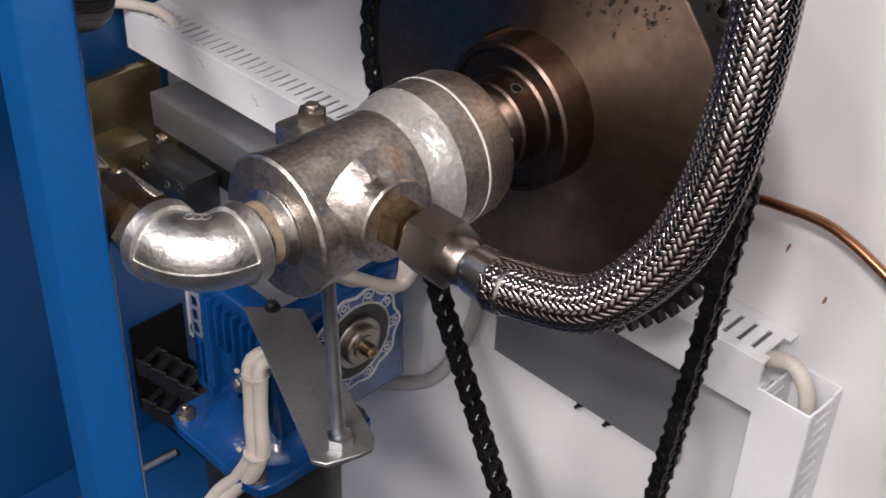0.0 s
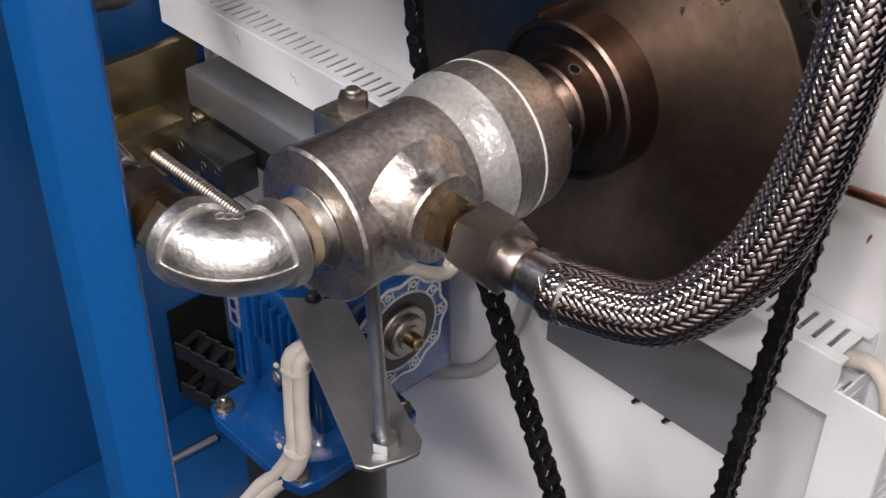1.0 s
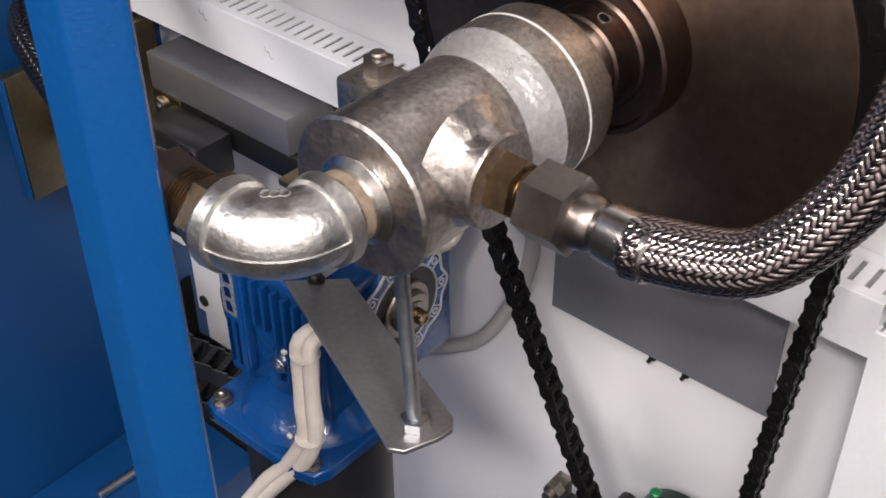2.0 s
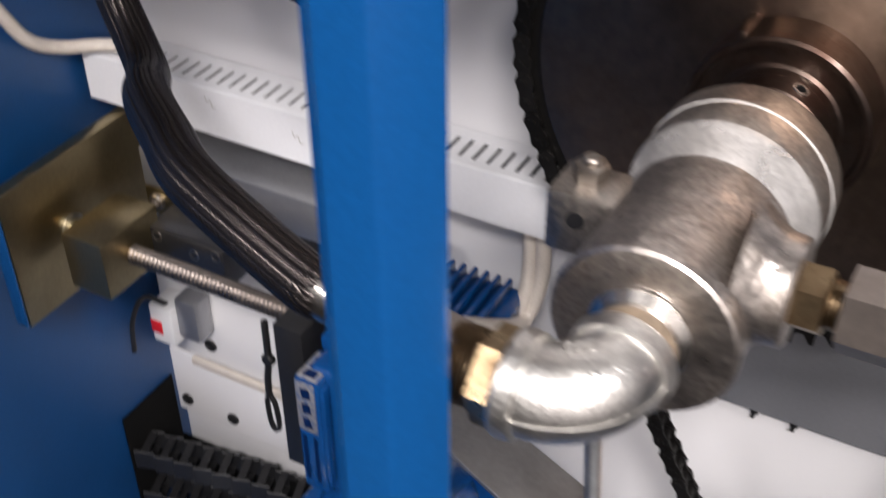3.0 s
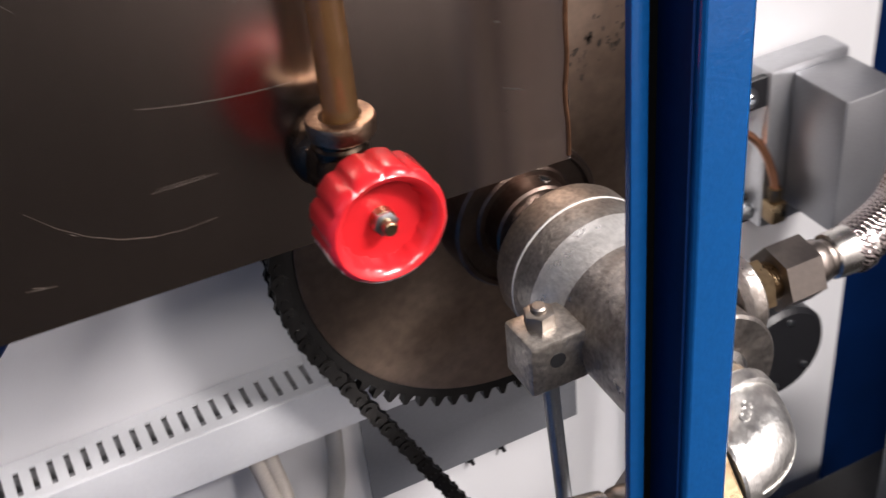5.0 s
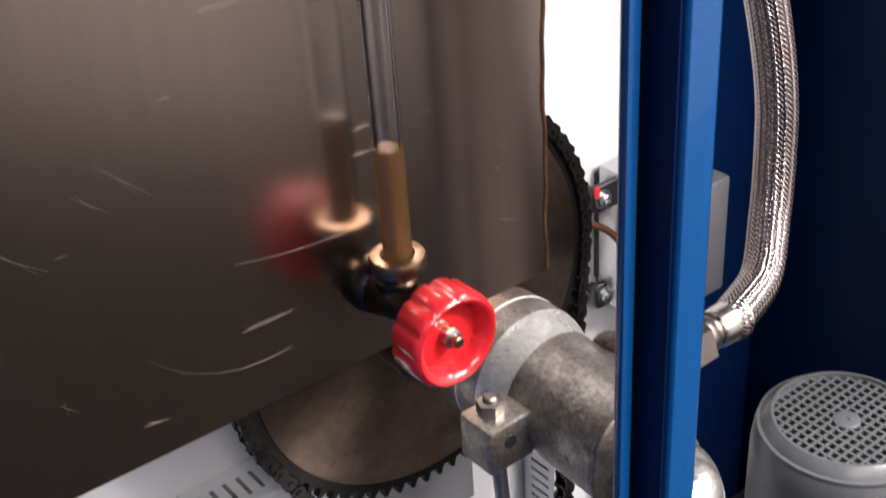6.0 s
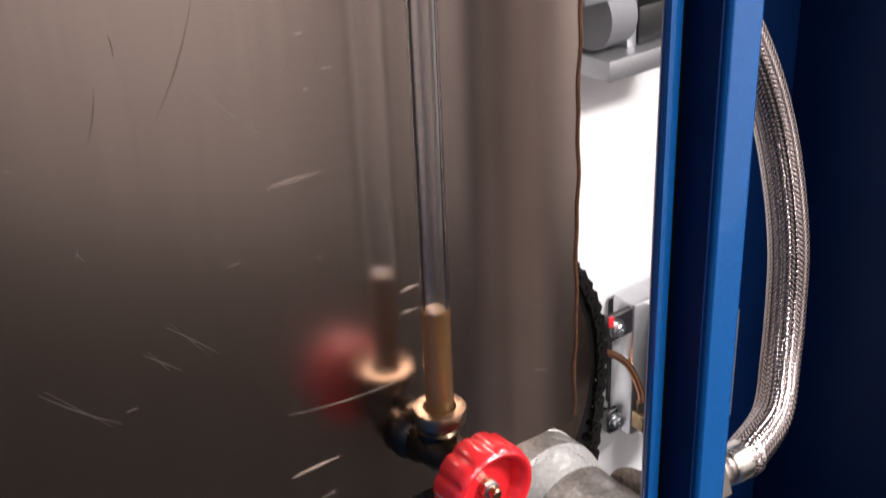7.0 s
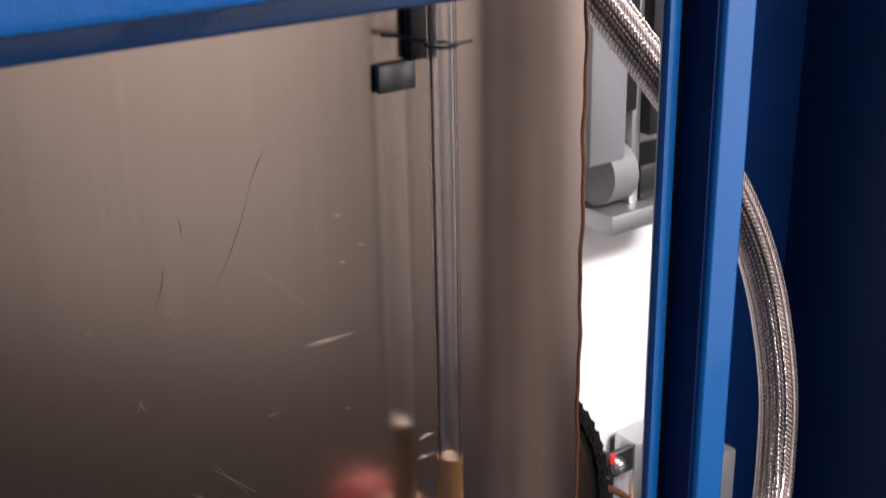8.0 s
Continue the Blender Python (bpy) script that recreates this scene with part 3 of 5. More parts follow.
braided_hose("braided_hose", [(AX + 0.0705, PY, PZ), (AX + 0.1255, PY - 0.001, PZ + 0.001), (0.2420, -0.2630, 0.9950), (0.2680, -0.2470, 1.0260), (0.2794, -0.2385, 1.0633), (0.2830, -0.2334, 1.1028), (0.2816, -0.2261, 1.1465), (0.2741, -0.2181, 1.1939), (0.2549, -0.2124, 1.2427), (0.2244, -0.2073, 1.2921), (0.1859, -0.2024, 1.3415), (0.1429, -0.1977, 1.3907), (0.0983, -0.1931, 1.4398)],
             0.0144, 0.026, 0.024, "thick silver braided stainless steel hose", BRAID, NUTSTEEL)


def bent_pipe(center, r, bend, n=28):
    """A quarter bend from the +y side to the -x side of its centre."""
    bm = bmesh.new()
    rings = []
    o = Vector(center) + Vector((-bend, bend, 0))
    for i in range(n + 1):
        w = -math.pi / 2 * i / n
        c = o + Vector((math.cos(w), math.sin(w), 0)) * bend
        out = Vector((math.cos(w), math.sin(w), 0))
        rings.append([bm.verts.new(c + (out * math.cos(q) + Vector((0, 0, 1)) * math.sin(q)) * r) for q in np.linspace(0, 2 * math.pi, 33)[:-1]])
    for a, b in zip(rings, rings[1:]):
        for k in range(32):
            bm.faces.new((a[k], a[(k + 1) % 32], b[(k + 1) % 32], b[k]))
    bm.faces.new(rings[0][::-1])
    bm.faces.new(rings[-1])
    bmesh.ops.recalc_face_normals(bm, faces=bm.faces[:])
    return bm


EY = -0.365
elbow = thing("pipe_elbow", (AX, EY, AZ), "shiny galvanised malleable iron pipe elbow", "pipe fitting")
part("bend", bent_pipe((AX, EY, AZ), 0.0200, 0.027), GALV, elbow)
part("band", lathe((AX, EY + 0.024, AZ), (0, 1, 0), [(0, 0.0200), (0.001, 0.0222), (0.008, 0.0228), (0.0095, 0.0220), (0.0095, 0.016)], 40), GALV, elbow)
part("band", lathe((AX - 0.024, EY, AZ), (-1, 0, 0), [(0, 0.0200), (0.001, 0.0222), (0.008, 0.0228), (0.0095, 0.0220), (0.0095, 0.016)], 40), GALV, elbow)
part("mould_seam", tube([(AX - 0.027 + 0.0472 * math.cos(w), EY + 0.027 + 0.0472 * math.sin(w), AZ) for w in np.linspace(-0.04, -math.pi / 2 + 0.04, 16)], 0.0005, 8, 0.002), GALV, elbow)
for k, w in enumerate((-0.95, -0.78, -0.60)):
    part("raised_mark", lathe((AX - 0.027 + 0.024 * math.cos(w), EY + 0.027 + 0.024 * math.sin(w), AZ + 0.0192), (0.06, -0.06, 1), [(0, 0.0028), (0.0011, 0.0027), (0.0012, 0.0022), (0.0009, 0.0016)], 14), GALV, elbow)
pn = thing("pipe_nipple", (AX, -0.322, AZ), "short threaded pipe nipple with thread tape", "pipe fitting")
part("neck", lathe((AX, -0.3155, AZ), (0, -1, 0), [(0, 0.0225), (0.0012, 0.0225), (0.004, 0.0185), (0.020, 0.0165)], 40), MACHINED, pn)
part("thread_tape", lathe((AX, -0.3215, AZ), (0, -1, 0), [(0, 0.0182), (0.003, 0.0184), (0.006, 0.0180)], 40), TAPE, pn, "stained thread sealing tape")
bn = thing("brass_nipple", (AX - 0.045, EY, AZ), "tarnished brass hexagon nipple on the elbow", "pipe fitting", "brass fittings")
part("hexagon", hexnut((AX - 0.0345, EY, AZ), (-1, 0, 0), 0.036, 0.011, 0.2), BRASS, bn)
part("thread", threaded((AX - 0.0455, EY, AZ), (AX - 0.060, EY, AZ), 0.0165, 0.002, 32), BRASS, bn)
braided_hose("braided_hose", [(AX - 0.058, EY, AZ), (-0.060, EY + 0.002, AZ + 0.012), (-0.1257, -0.3456, 1.0029), (-0.1654, -0.3173, 0.9990), (-0.1996, -0.2901, 0.9917), (-0.2262, -0.2648, 0.9806), (-0.2470, -0.2421, 0.9681), (-0.2653, -0.2219, 0.9573), (-0.2843, -0.2036, 0.9517), (-0.3065, -0.1863, 0.9544), (-0.3326, -0.1693, 0.9681), (-0.3599, -0.1516, 0.9951), (-0.3842, -0.1335, 1.0370), (-0.4022, -0.1161, 1.0937), (-0.4150, -0.1000, 1.1600)],
             0.0128, 0.03, 0.022, "dark oily braided steel hose", BRAID_DARK, NUTSTEEL)

clamp = thing("clamp_block", (0.012, -0.243, 0.98), "square grey cast clamp block beside the union", "clamp")
part("block", box(0.003, 0.038, -0.2595, -0.230, 0.958, 0.991, 0.0025), CAST, clamp)
part("hole", lathe((0.0185, -0.2600, 0.978), (0, 1, 0), [(0, 0.0046), (0.0012, 0.0046), (0.0012, 0.003)], 24), BLACKSTEEL, clamp)
part("bolt_head", hexnut((0.018, -0.2425, 0.9907), (0, 0, 1), 0.015, 0.009, 0.2), BOLT, clamp)
part("bolt_end", lathe((0.018, -0.2425, 0.9985), (0, 0, 1), [(0, 0.0045), (0.0035, 0.0045), (0.0045, 0.0035)], 20), BOLT, clamp)

arm = thing("torque_arm", (-0.04, -0.215, 0.745), "flat steel torque arm held by a threaded rod", "bracket")
AP = [(-0.131, -0.196), (-0.098, -0.164), (0.049, -0.2205), (0.0555, -0.229), (0.054, -0.240), (0.0455, -0.262), (0.036, -0.267), (0.026, -0.262)]
part("flat_bar", prism(AP[::-1], (0, 0, 0.748), (1, 0, 0), (0, 1, 0), -0.004, 0.0006), ARMSTEEL, arm)
part("screw", lathe((-0.114, -0.181, 0.748), (0, 0, 1), [(0, 0.0065), (0.0012, 0.0065), (0.0012, 0.0045), (0.005, 0.0045), (0.006, 0.0035)], 20), BLACKSTEEL, arm)
tie = thing("threaded_rod", (0.034, -0.24, 0.74), "zinc-plated threaded rod with nuts", "rod")
part("rod", threaded((0.0365, -0.2415, 0.731), (0.022, -0.2415, 0.965), 0.0048, 0.0012, 16), ZINC, tie)
part("nut", hexnut((0.036, -0.2415, 0.7482), (0, 0, 1), 0.0165, 0.008, 0.5), ZINC, tie)
part("nut", hexnut((0.0365, -0.2415, 0.736), (0, 0, 1), 0.0165, 0.008, 0.2), ZINC, tie)


# ---- sight glass and valve on the tank ----
VX, VY, VZ = -0.1095, -0.346, 1.184


def sight_valve():
    v = thing("sight_valve", (VX, VY, VZ), "tarnished brass sight-glass valve with a red plastic handwheel", "valve")
    # the rear parts carry both tarnish and shade in their colour
    part("flange", lathe((VX + 0.001, -0.3250, VZ - 0.003), (0, -1, 0), [(0, 0.0128), (0.0042, 0.0130), (0.008, 0.0118), (0.0100, 0.0100)], 32), TARNISH_SHADE, v)
    part("rear_nut", hexnut((VX + 0.001, -0.3352, VZ - 0.003), (0, -1, 0), 0.0195, 0.006, 0.4), TARNISH_SHADE, v)
    part("body", merge(lathe((VX, -0.333, VZ - 0.001), (0, -1, 0), [(0, 0.0075), (0.004, 0.0095), (0.022, 0.0095), (0.027, 0.0075), (0.030, 0.0068)], 28), lathe((VX + 0.001, VY, VZ - 0.003), (0, 0, 1), [(0, 0.006), (0.004, 0.0085), (0.012, 0.0095), (0.013, 0.0085), (0.016, 0.0085)], 28)), TARNISH_SHADE, v)
    part("gland_nut", lathe((VX + 0.002, VY, VZ + 0.0115), (0, 0, 1), [(0, 0.0100), (0.0012, 0.0113), (0.0058, 0.0118), (0.0072, 0.0112), (0.0075, 0.0098), (0.0075, 0.0072), (0.002, 0.0068)], 24, 0.2), GLAND, v, "worn copper-brown gland nut")
    part("stem", rod((VX, -0.3580, VZ), (VX - 0.001, -0.3820, VZ - 0.0017), 0.0042, 16), BRASS, v)
    wheel = lathe((VX - 0.001, -0.3685, VZ - 0.0018), (0, -1, 0), [(0, 0.0150), (0.0006, 0.0190), (0.0025, 0.0205), (0.0145, 0.0205), (0.0172, 0.0198), (0.0184, 0.0182), (0.0180, 0.0166), (0.0150, 0.0148), (0.0112, 0.0140), (0.0108, 0.0070), (0.0110, 0.0015)], 96,
                  wave=lambda w, d: 1 - (0.058 * max(0.0, math.cos(12 * w)) ** 2.2 if d < 0.0150 and d > 0.0004 else (0.012 * max(0.0, math.cos(12 * w)) ** 2 if d < 0.0176 and d > 0.0004 else 0)) * 1.0)
    hw = part("handwheel", wheel, RED, v, "scalloped glossy red plastic handwheel", 50)
    part("nut", hexnut((VX - 0.001, -0.3793, VZ - 0.0017), (0, -1, 0), 0.0074, 0.0045, 0.1), ZINC, hw, "plated steel nut")
    part("stem_end", rod((VX - 0.001, -0.3830, VZ - 0.0017), (VX - 0.001, -0.3875, VZ - 0.0017), 0.0024, 14, 0.0004), BRASS, v)


sight_valve()


TX, TY = -0.1068, -0.3455
tube_thing = thing("sight_glass_tube", (TX, TY, 1.2), "clear glass level tube, its lower part filled with amber oil", "sight glass")
bm = bmesh.new()
ring = [[], [], [], []]
for k in range(48):
    w = 2 * math.pi * k / 48
    for j, (r, z) in enumerate(((0.0060, 1.192), (0.0060, 1.52), (0.0042, 1.52), (0.0042, 1.192))):
        ring[j].append(bm.verts.new((TX + r * math.cos(w), TY + r * math.sin(w), z)))
for k in range(48):
    j = (k + 1) % 48
    for a in range(4):
        b = (a + 1) % 4
        bm.faces.new((ring[a][k], ring[a][j], ring[b][j], ring[b][k]))
bmesh.ops.recalc_face_normals(bm, faces=bm.faces[:])
glass = part("glass_tube", bm, GLASS, tube_thing)
glass.visible_shadow = False
oil = part("oil", lathe((TX, TY, 1.1935), (0, 0, 1), [(0, 0.0049), (0.0565, 0.0049)], 40), OIL, tube_thing, "amber oil")
oil.visible_shadow = False
tie2 = thing("cable_tie", (TX, TY, 1.438), "black wire tie round the sight tube", "tie")
part("loop", merge(tube([(TX + 0.0066 * math.cos(w), TY + 0.0066 * math.sin(w), 1.437) for w in np.linspace(0, 2 * math.pi, 25)], 0.0007, 8, 0.001), tube([(TX, TY + 0.0065, 1.437), (TX - 0.008, -0.334, 1.439), (TX - 0.018, -0.329, 1.441)], 0.0008, 8, 0.002), tube([(TX + 0.005, TY - 0.004, 1.437), (TX + 0.012, TY - 0.004, 1.4375)], 0.0006, 8, 0.002)), BLACK, tie2)
lug = thing("tube_bracket", (TX - 0.01, -0.32, 1.44), "dark steel tube bracket on the tank", "bracket")
part("lug_plate", box(TX - 0.005, TX + 0.0065, -0.3310, -0.3262, 1.4285, 1.475, 0.001), BLACKSTEEL, lug)
# the bracket's dark reflection on the tank, modelled as a thin plate
part("lug_foot", box(TX - 0.020, TX - 0.001, -0.3290, -0.3262, 1.4165, 1.4283, 0.001), DARKSTEEL, lug, "dark plate standing in for the bracket's reflection in the tank")


# ---- cable ducts and the wall's fittings ----
def slotted_duct(name, length, width, depth, label):
    """A slotted wiring duct along x from the origin: base on y = 0, cover towards -y, slotted sides at z = 0 and z = width."""
    d = thing(name, (0, 0, 0), label, "cable duct", "cable ducts")
    th = 0.0016
    part("back", box(0, length, -0.002, -0.0004, 0.0005, width - 0.0005, 0), DUCT, d)
    pitch = 0.0112
    n = int(length / pitch)
    for side, z0 in (("bottom", 0.0), ("top", width - th)):
        part("side_web", box(0, length, -0.012, -0.0022, z0, z0 + th, 0), DUCT, d)
        part("side_rim", box(0, length, -depth + 0.0026, -depth + 0.0075, z0, z0 + th, 0), DUCT, d)
        fm = mesh_of("finger", prism([(-0.0036, 0), (-0.0037, -0.003), (-0.0037, -depth + 0.0235), (-0.0022, -depth + 0.0197), (0.0022, -depth + 0.0197), (0.0037, -depth + 0.0235), (0.0037, -0.003), (0.0036, 0)], (0, -0.0121, z0), (1, 0, 0), (0, 1, 0), th), DUCT)
        for k in range(n):
            ob = new("finger", fm)
            ob.location = ((k + 0.5) * pitch, 0, 0)
            ob.parent = d
    part("cover", merge(box(-0.004, length + 0.0015, -depth - 0.0002, -depth + 0.0018, -0.0022, width + 0.0022, 0.0006, 1), box(-0.004, length + 0.0015, -depth + 0.0019, -depth + 0.0085, width + 0.0004, width + 0.0022, 0, 1), box(-0.004, length + 0.0015, -depth + 0.0019, -depth + 0.0085, -0.0022, -0.0004, 0, 1)), DUCT, d, "snap-on duct cover")
    return d


duct = slotted_duct("cable_duct", 0.731, 0.0385, 0.0470, "pale grey slotted plastic cable duct along the back plate")
duct.matrix_basis = pose(-0.494, -0.0103, 0.7985)
duct2 = slotted_duct("cable_duct", 0.55, 0.0360, 0.0470, "pale grey slotted plastic cable duct running down the back plate")
duct2.matrix_basis = pose(0.2395, -0.0103, 0.814, 0, 90, 0)

# dark cables added inside the ducts so that the slots look shaded
for k, (y, z, r) in enumerate(((-0.022, 0.8085, 0.0078), (-0.022, 0.8265, 0.0075), (-0.040, 0.8095, 0.0085), (-0.041, 0.8270, 0.0078))):
    solo("duct_cable", tube([(-0.46 + 0.01 * k, y, z), (-0.20, y - 0.002, z), (0.0, y, z + 0.0005), (0.20, y - 0.001, z)], r, 12, 0.02), DARKCABLE, "grey cable added in the slotted duct to darken its slots", "cable", "cables in the ducts")
for k, (y, x, r) in enumerate(((-0.024, 0.2520, 0.0080), (-0.041, 0.2580, 0.0078))):
    solo("duct_cable", tube([(x, y, 0.755), (x, y - 0.001, 0.55), (x, y, 0.30)], r, 12, 0.02), BLACK, "black cable added in the slotted duct to darken its slots", "cable", "cables in the ducts")
bushing = thing("cable_bushing", (0.301, -0.02, 0.685), "pale round plastic bushing in the back plate", "bushing")
part("collar", annulus((0.301, -0.0105, 0.685), (0, -1, 0), [(0, 0.027), (0.012, 0.027), (0.014, 0.0255), (0.014, 0.019), (0.012, 0.0175), (0, 0.0175)], 40), DUCT, bushing)
# the opening's depth is shade painted as a black disc
part("opening", lathe((0.301, -0.0106, 0.685), (0, -1, 0), [(0, 0.0174), (0.001, 0.0174)], 32), BLACKHOLE, bushing, "dark opening")

cover = thing("grey_cover_plate", (0.07, -0.02, 0.65), "flat grey metal cover plate with two small screws below", "cover plate")
part("sheet", box(-0.0195, 0.171, -0.020, -0.017, 0.673, 0.7975, 0.0006), GREY, cover)
part("spacer", box(0.005, 0.14, -0.0168, -0.0104, 0.68, 0.79, 0), GREY, cover)
for x in (0.0711, 0.1005):
    part("screw", merge(lathe((x, -0.0104, 0.666), (0, -1, 0), [(0, 0.0032), (0.003, 0.0032), (0.0042, 0.002)], 14), rod((x, -0.012, 0.666), (x, -0.019, 0.666), 0.0017, 10)), BLACKSTEEL, cover)

flange = thing("flange_plate", (-0.290, -0.02, 0.9825), "round dark blue bearing flange plate with bolt holes", "flange")
part("disc", lathe((-0.290, -0.0105, 0.9825), (0, -1, 0), [(0, 0.0718), (0.015, 0.0718), (0.0165, 0.0703)], 72), NAVY, flange)
for w in (-42.5, -134, 47, 136):
    a = radians(w)
    part("socket_screw", lathe((-0.290 + 0.0605 * math.cos(a), -0.0271, 0.9825 + 0.0605 * math.sin(a)), (0, -1, 0), [(0, 0.0058), (0.0012, 0.0058), (0.0016, 0.0052), (0.0016, 0.0036), (0.0004, 0.0032)], 20), BLACKSTEEL, flange)

# ---- worm gear motor ----
def gear_motor():
    g = thing("gear_motor", (-0.134, -0.171, 0.61), "glossy blue worm gear reducer standing on a black motor", "gear motor")
    hx0, hx1, hy0, hy1, hz0, hz1 = -0.190, -0.092, -0.195, -0.048, 0.612, 0.742
    part("housing", box(hx0, hx1, hy0, hy1, hz0, hz1, 0.007, 3), BLUE_GLOSS, g)
    part("neck", lathe((-0.134, -0.171, 0.609), (0, 0, 1), [(0, 0.060), (0.004, 0.058), (0.010, 0.052), (0.02, 0.040), (0.03, 0.034)], 40), BLUE_GLOSS, g)
    fl = [(-0.134 + 0.066 * sx * c, -0.171 + 0.066 * sy * k) for sx, sy, c, k in ((-1, -1, 1, .72), (-1, -1, .93, .93), (-1, -1, .72, 1), (1, -1, .72, 1), (1, -1, .93, .93), (1, -1, 1, .72), (1, 1, 1, .72), (1, 1, .93, .93), (1, 1, .72, 1), (-1, 1, .72, 1), (-1, 1, .93, .93), (-1, 1, 1, .72))]
    part("foot_flange", prism(fl, (0, 0, 0.598), (1, 0, 0), (0, 1, 0), 0.0115, 0.0012), BLUE_GLOSS, g)
    for x, y in ((-0.186, -0.224), (-0.083, -0.225), (-0.082, -0.117), (-0.186, -0.117)):
        part("flange_bolt", merge(lathe((x, y, 0.6096), (0, 0, 1), [(0, 0.0085), (0.0014, 0.0085), (0.0016, 0.007)], 24), hexnut((x, y, 0.611), (0, 0, 1), 0.0125, 0.006, x * 9), rod((x, y, 0.617), (x, y, 0.6215), 0.0034, 12, 0.0008), hexnut((x, y, 0.5979), (0, 0, -1), 0.0125, 0.006, x * 5)), BOLT, g)
    # cooling fins on the front, in two groups, and on the top
    for k, x in enumerate(np.arange(-0.1725, -0.099, 0.0115)):
        if -0.165 < x < -0.143:
            part("fin", box(x - 0.0023, x + 0.0023, -0.203, -0.194, 0.690, 0.733, 0.0016), BLUE_GLOSS, g)
        else:
            part("fin", box(x - 0.0023, x + 0.0023, -0.203, -0.194, 0.638 + 0.008 * (k % 2), 0.733, 0.0016), BLUE_GLOSS, g)
    for k in range(7):
        x = -0.160 + k * 0.0095
        part("fin", box(x - 0.0018, x + 0.0018, -0.118, -0.055, 0.7415, 0.753, 0.0012), BLUE_GLOSS, g)
    # flange on the far side: blue with bare, pocketed ends
    top = part("top_rim", box(-0.193, -0.169, -0.1715, -0.034, 0.735, 0.7495, 0.0025), BLUE_GLOSS, g)
    rim = part("front_rim", box(-0.1935, -0.173, -0.2045, -0.172, 0.630, 0.738, 0.0025), BLUE_GLOSS, g)
    bare = part("bare_end", box(-0.1905, -0.1725, -0.074, -0.037, 0.7496, 0.7506, 0.0004), WORNEDGE, top, "bare grey pocketed end")
    for y, h in ((-0.046, 0.0042), (-0.0565, 0.0046), (-0.0665, 0.0036)):
        part("pocket", lathe((-0.1815, y, 0.7506), (0, 0, 1), [(0, h), (0.0004, h)], 14), NAVY, top)
    part("bare_end", box(-0.1920, -0.1755, -0.2035, -0.176, 0.7381, 0.7391, 0.0004), WORNEDGE, rim, "bare grey pocketed end")
    for k, y in enumerate((-0.1975, -0.189, -0.181)):
        part("pocket", prism([(-0.0055, -0.0026), (0.0048, -0.0032 + 0.002 * k), (0.0055, 0.0028), (-0.0040, 0.0030)], (-0.1838, y, 0.7391), (1, 0, 0), (0, 1, 0), 0.0004), NAVY, rim)
    part("bare_end", box(-0.1920, -0.1765, -0.2056, -0.2046, 0.690, 0.7365, 0.0004), WORNEDGE, rim, "bare grey pocketed end")
    for k, z in enumerate((0.727, 0.713, 0.699)):
        part("pocket", prism([(-0.0028, -0.0050), (0.0040, -0.0044), (0.0034 - 0.001 * k, 0.0046), (-0.0036, 0.0036)], (-0.1840, -0.2056, z), (1, 0, 0), (0, 0, 1), 0.0004), NAVY, rim)
    for x in (-0.1885, -0.1795):
        part("pocket", box(x - 0.0016, x + 0.0016, -0.2050, -0.2046, 0.640, 0.684, 0), NAVY, rim)
    part("boss", lathe((-0.133, -0.1945, 0.667), (0, -1, 0), [(0, 0.015), (0.004, 0.014), (0.0055, 0.012)], 28), BLUE_GLOSS, g)
    part("plug", merge(lathe((-0.133, -0.200, 0.667), (0, -1, 0), [(0, 0.0098), (0.0016, 0.0098), (0.0018, 0.0085)], 28), lathe((-0.133, -0.2015, 0.667), (0, -1, 0), [(0, 0.0068), (0.004, 0.0068), (0.005, 0.0058), (0.005, 0.0035), (0.002, 0.003)], 24)), ZINC, g, "steel filler plug")
    # output flange on the +x face
    oy, oz, ox = -0.115, 0.693, -0.0915
    scallop = lambda w: 1 + 0.045 * math.cos(10 * w)
    of = part("output_flange", lathe((ox, oy, oz), (1, 0, 0), [(0, 0.048), (0.0060, 0.048), (0.0062, 0.047)], 120, wave=lambda w, d: scallop(w)), BLUE_GLOSS, g, "scalloped blue output flange")
    part("outer_edge", annulus((ox + 0.0056, oy, oz), (1, 0, 0), [(0, 0.0487), (0.0014, 0.0487), (0.0014, 0.0462), (0, 0.0462)], 120, scallop), BAREEDGE, of, "bare bright scalloped edge")
    part("inner_edge", annulus((ox + 0.0056, oy, oz), (1, 0, 0), [(0, 0.0378), (0.0018, 0.0378), (0.0022, 0.0360), (0, 0.0356)], 72), BAREEDGE, of, "bare bright inner ring")
    for k in range(10):
        a = 2 * math.pi * k / 10
        for side in (-0.115, 0.115):
            part("rib", prism([(0.0370, -0.0005), (0.0470, -0.0005), (0.0470, 0.0005), (0.0370, 0.0005)], (ox + 0.0058, oy, oz), (0, math.cos(a + side), math.sin(a + side)), (0, -math.sin(a + side), math.cos(a + side)), 0.0012), BAREEDGE, of)
        part("flange_hole", annulus((ox + 0.0060, oy + 0.0432 * math.cos(a), oz + 0.0432 * math.sin(a)), (1, 0, 0), [(0, 0.0033), (0.0011, 0.0033), (0.0011, 0.0020), (0, 0.0020)], 14), BAREEDGE, of)
    part("seal", lathe((ox + 0.0058, oy, oz), (1, 0, 0), [(0, 0.0355), (0.0012, 0.0355), (0.0014, 0.030), (0.0006, 0.026)], 48), BLACK, g, "black oil seal")
    part("hub", lathe((ox + 0.005, oy, oz), (1, 0, 0), [(0, 0.0245), (0.004, 0.0245), (0.0055, 0.0235), (0.0055, 0.0185), (0.010, 0.0180), (0.0115, 0.0165), (0.0115, 0.011), (0.013, 0.0105)], 44), BOLT, g, "dull bronze-brown output hub")
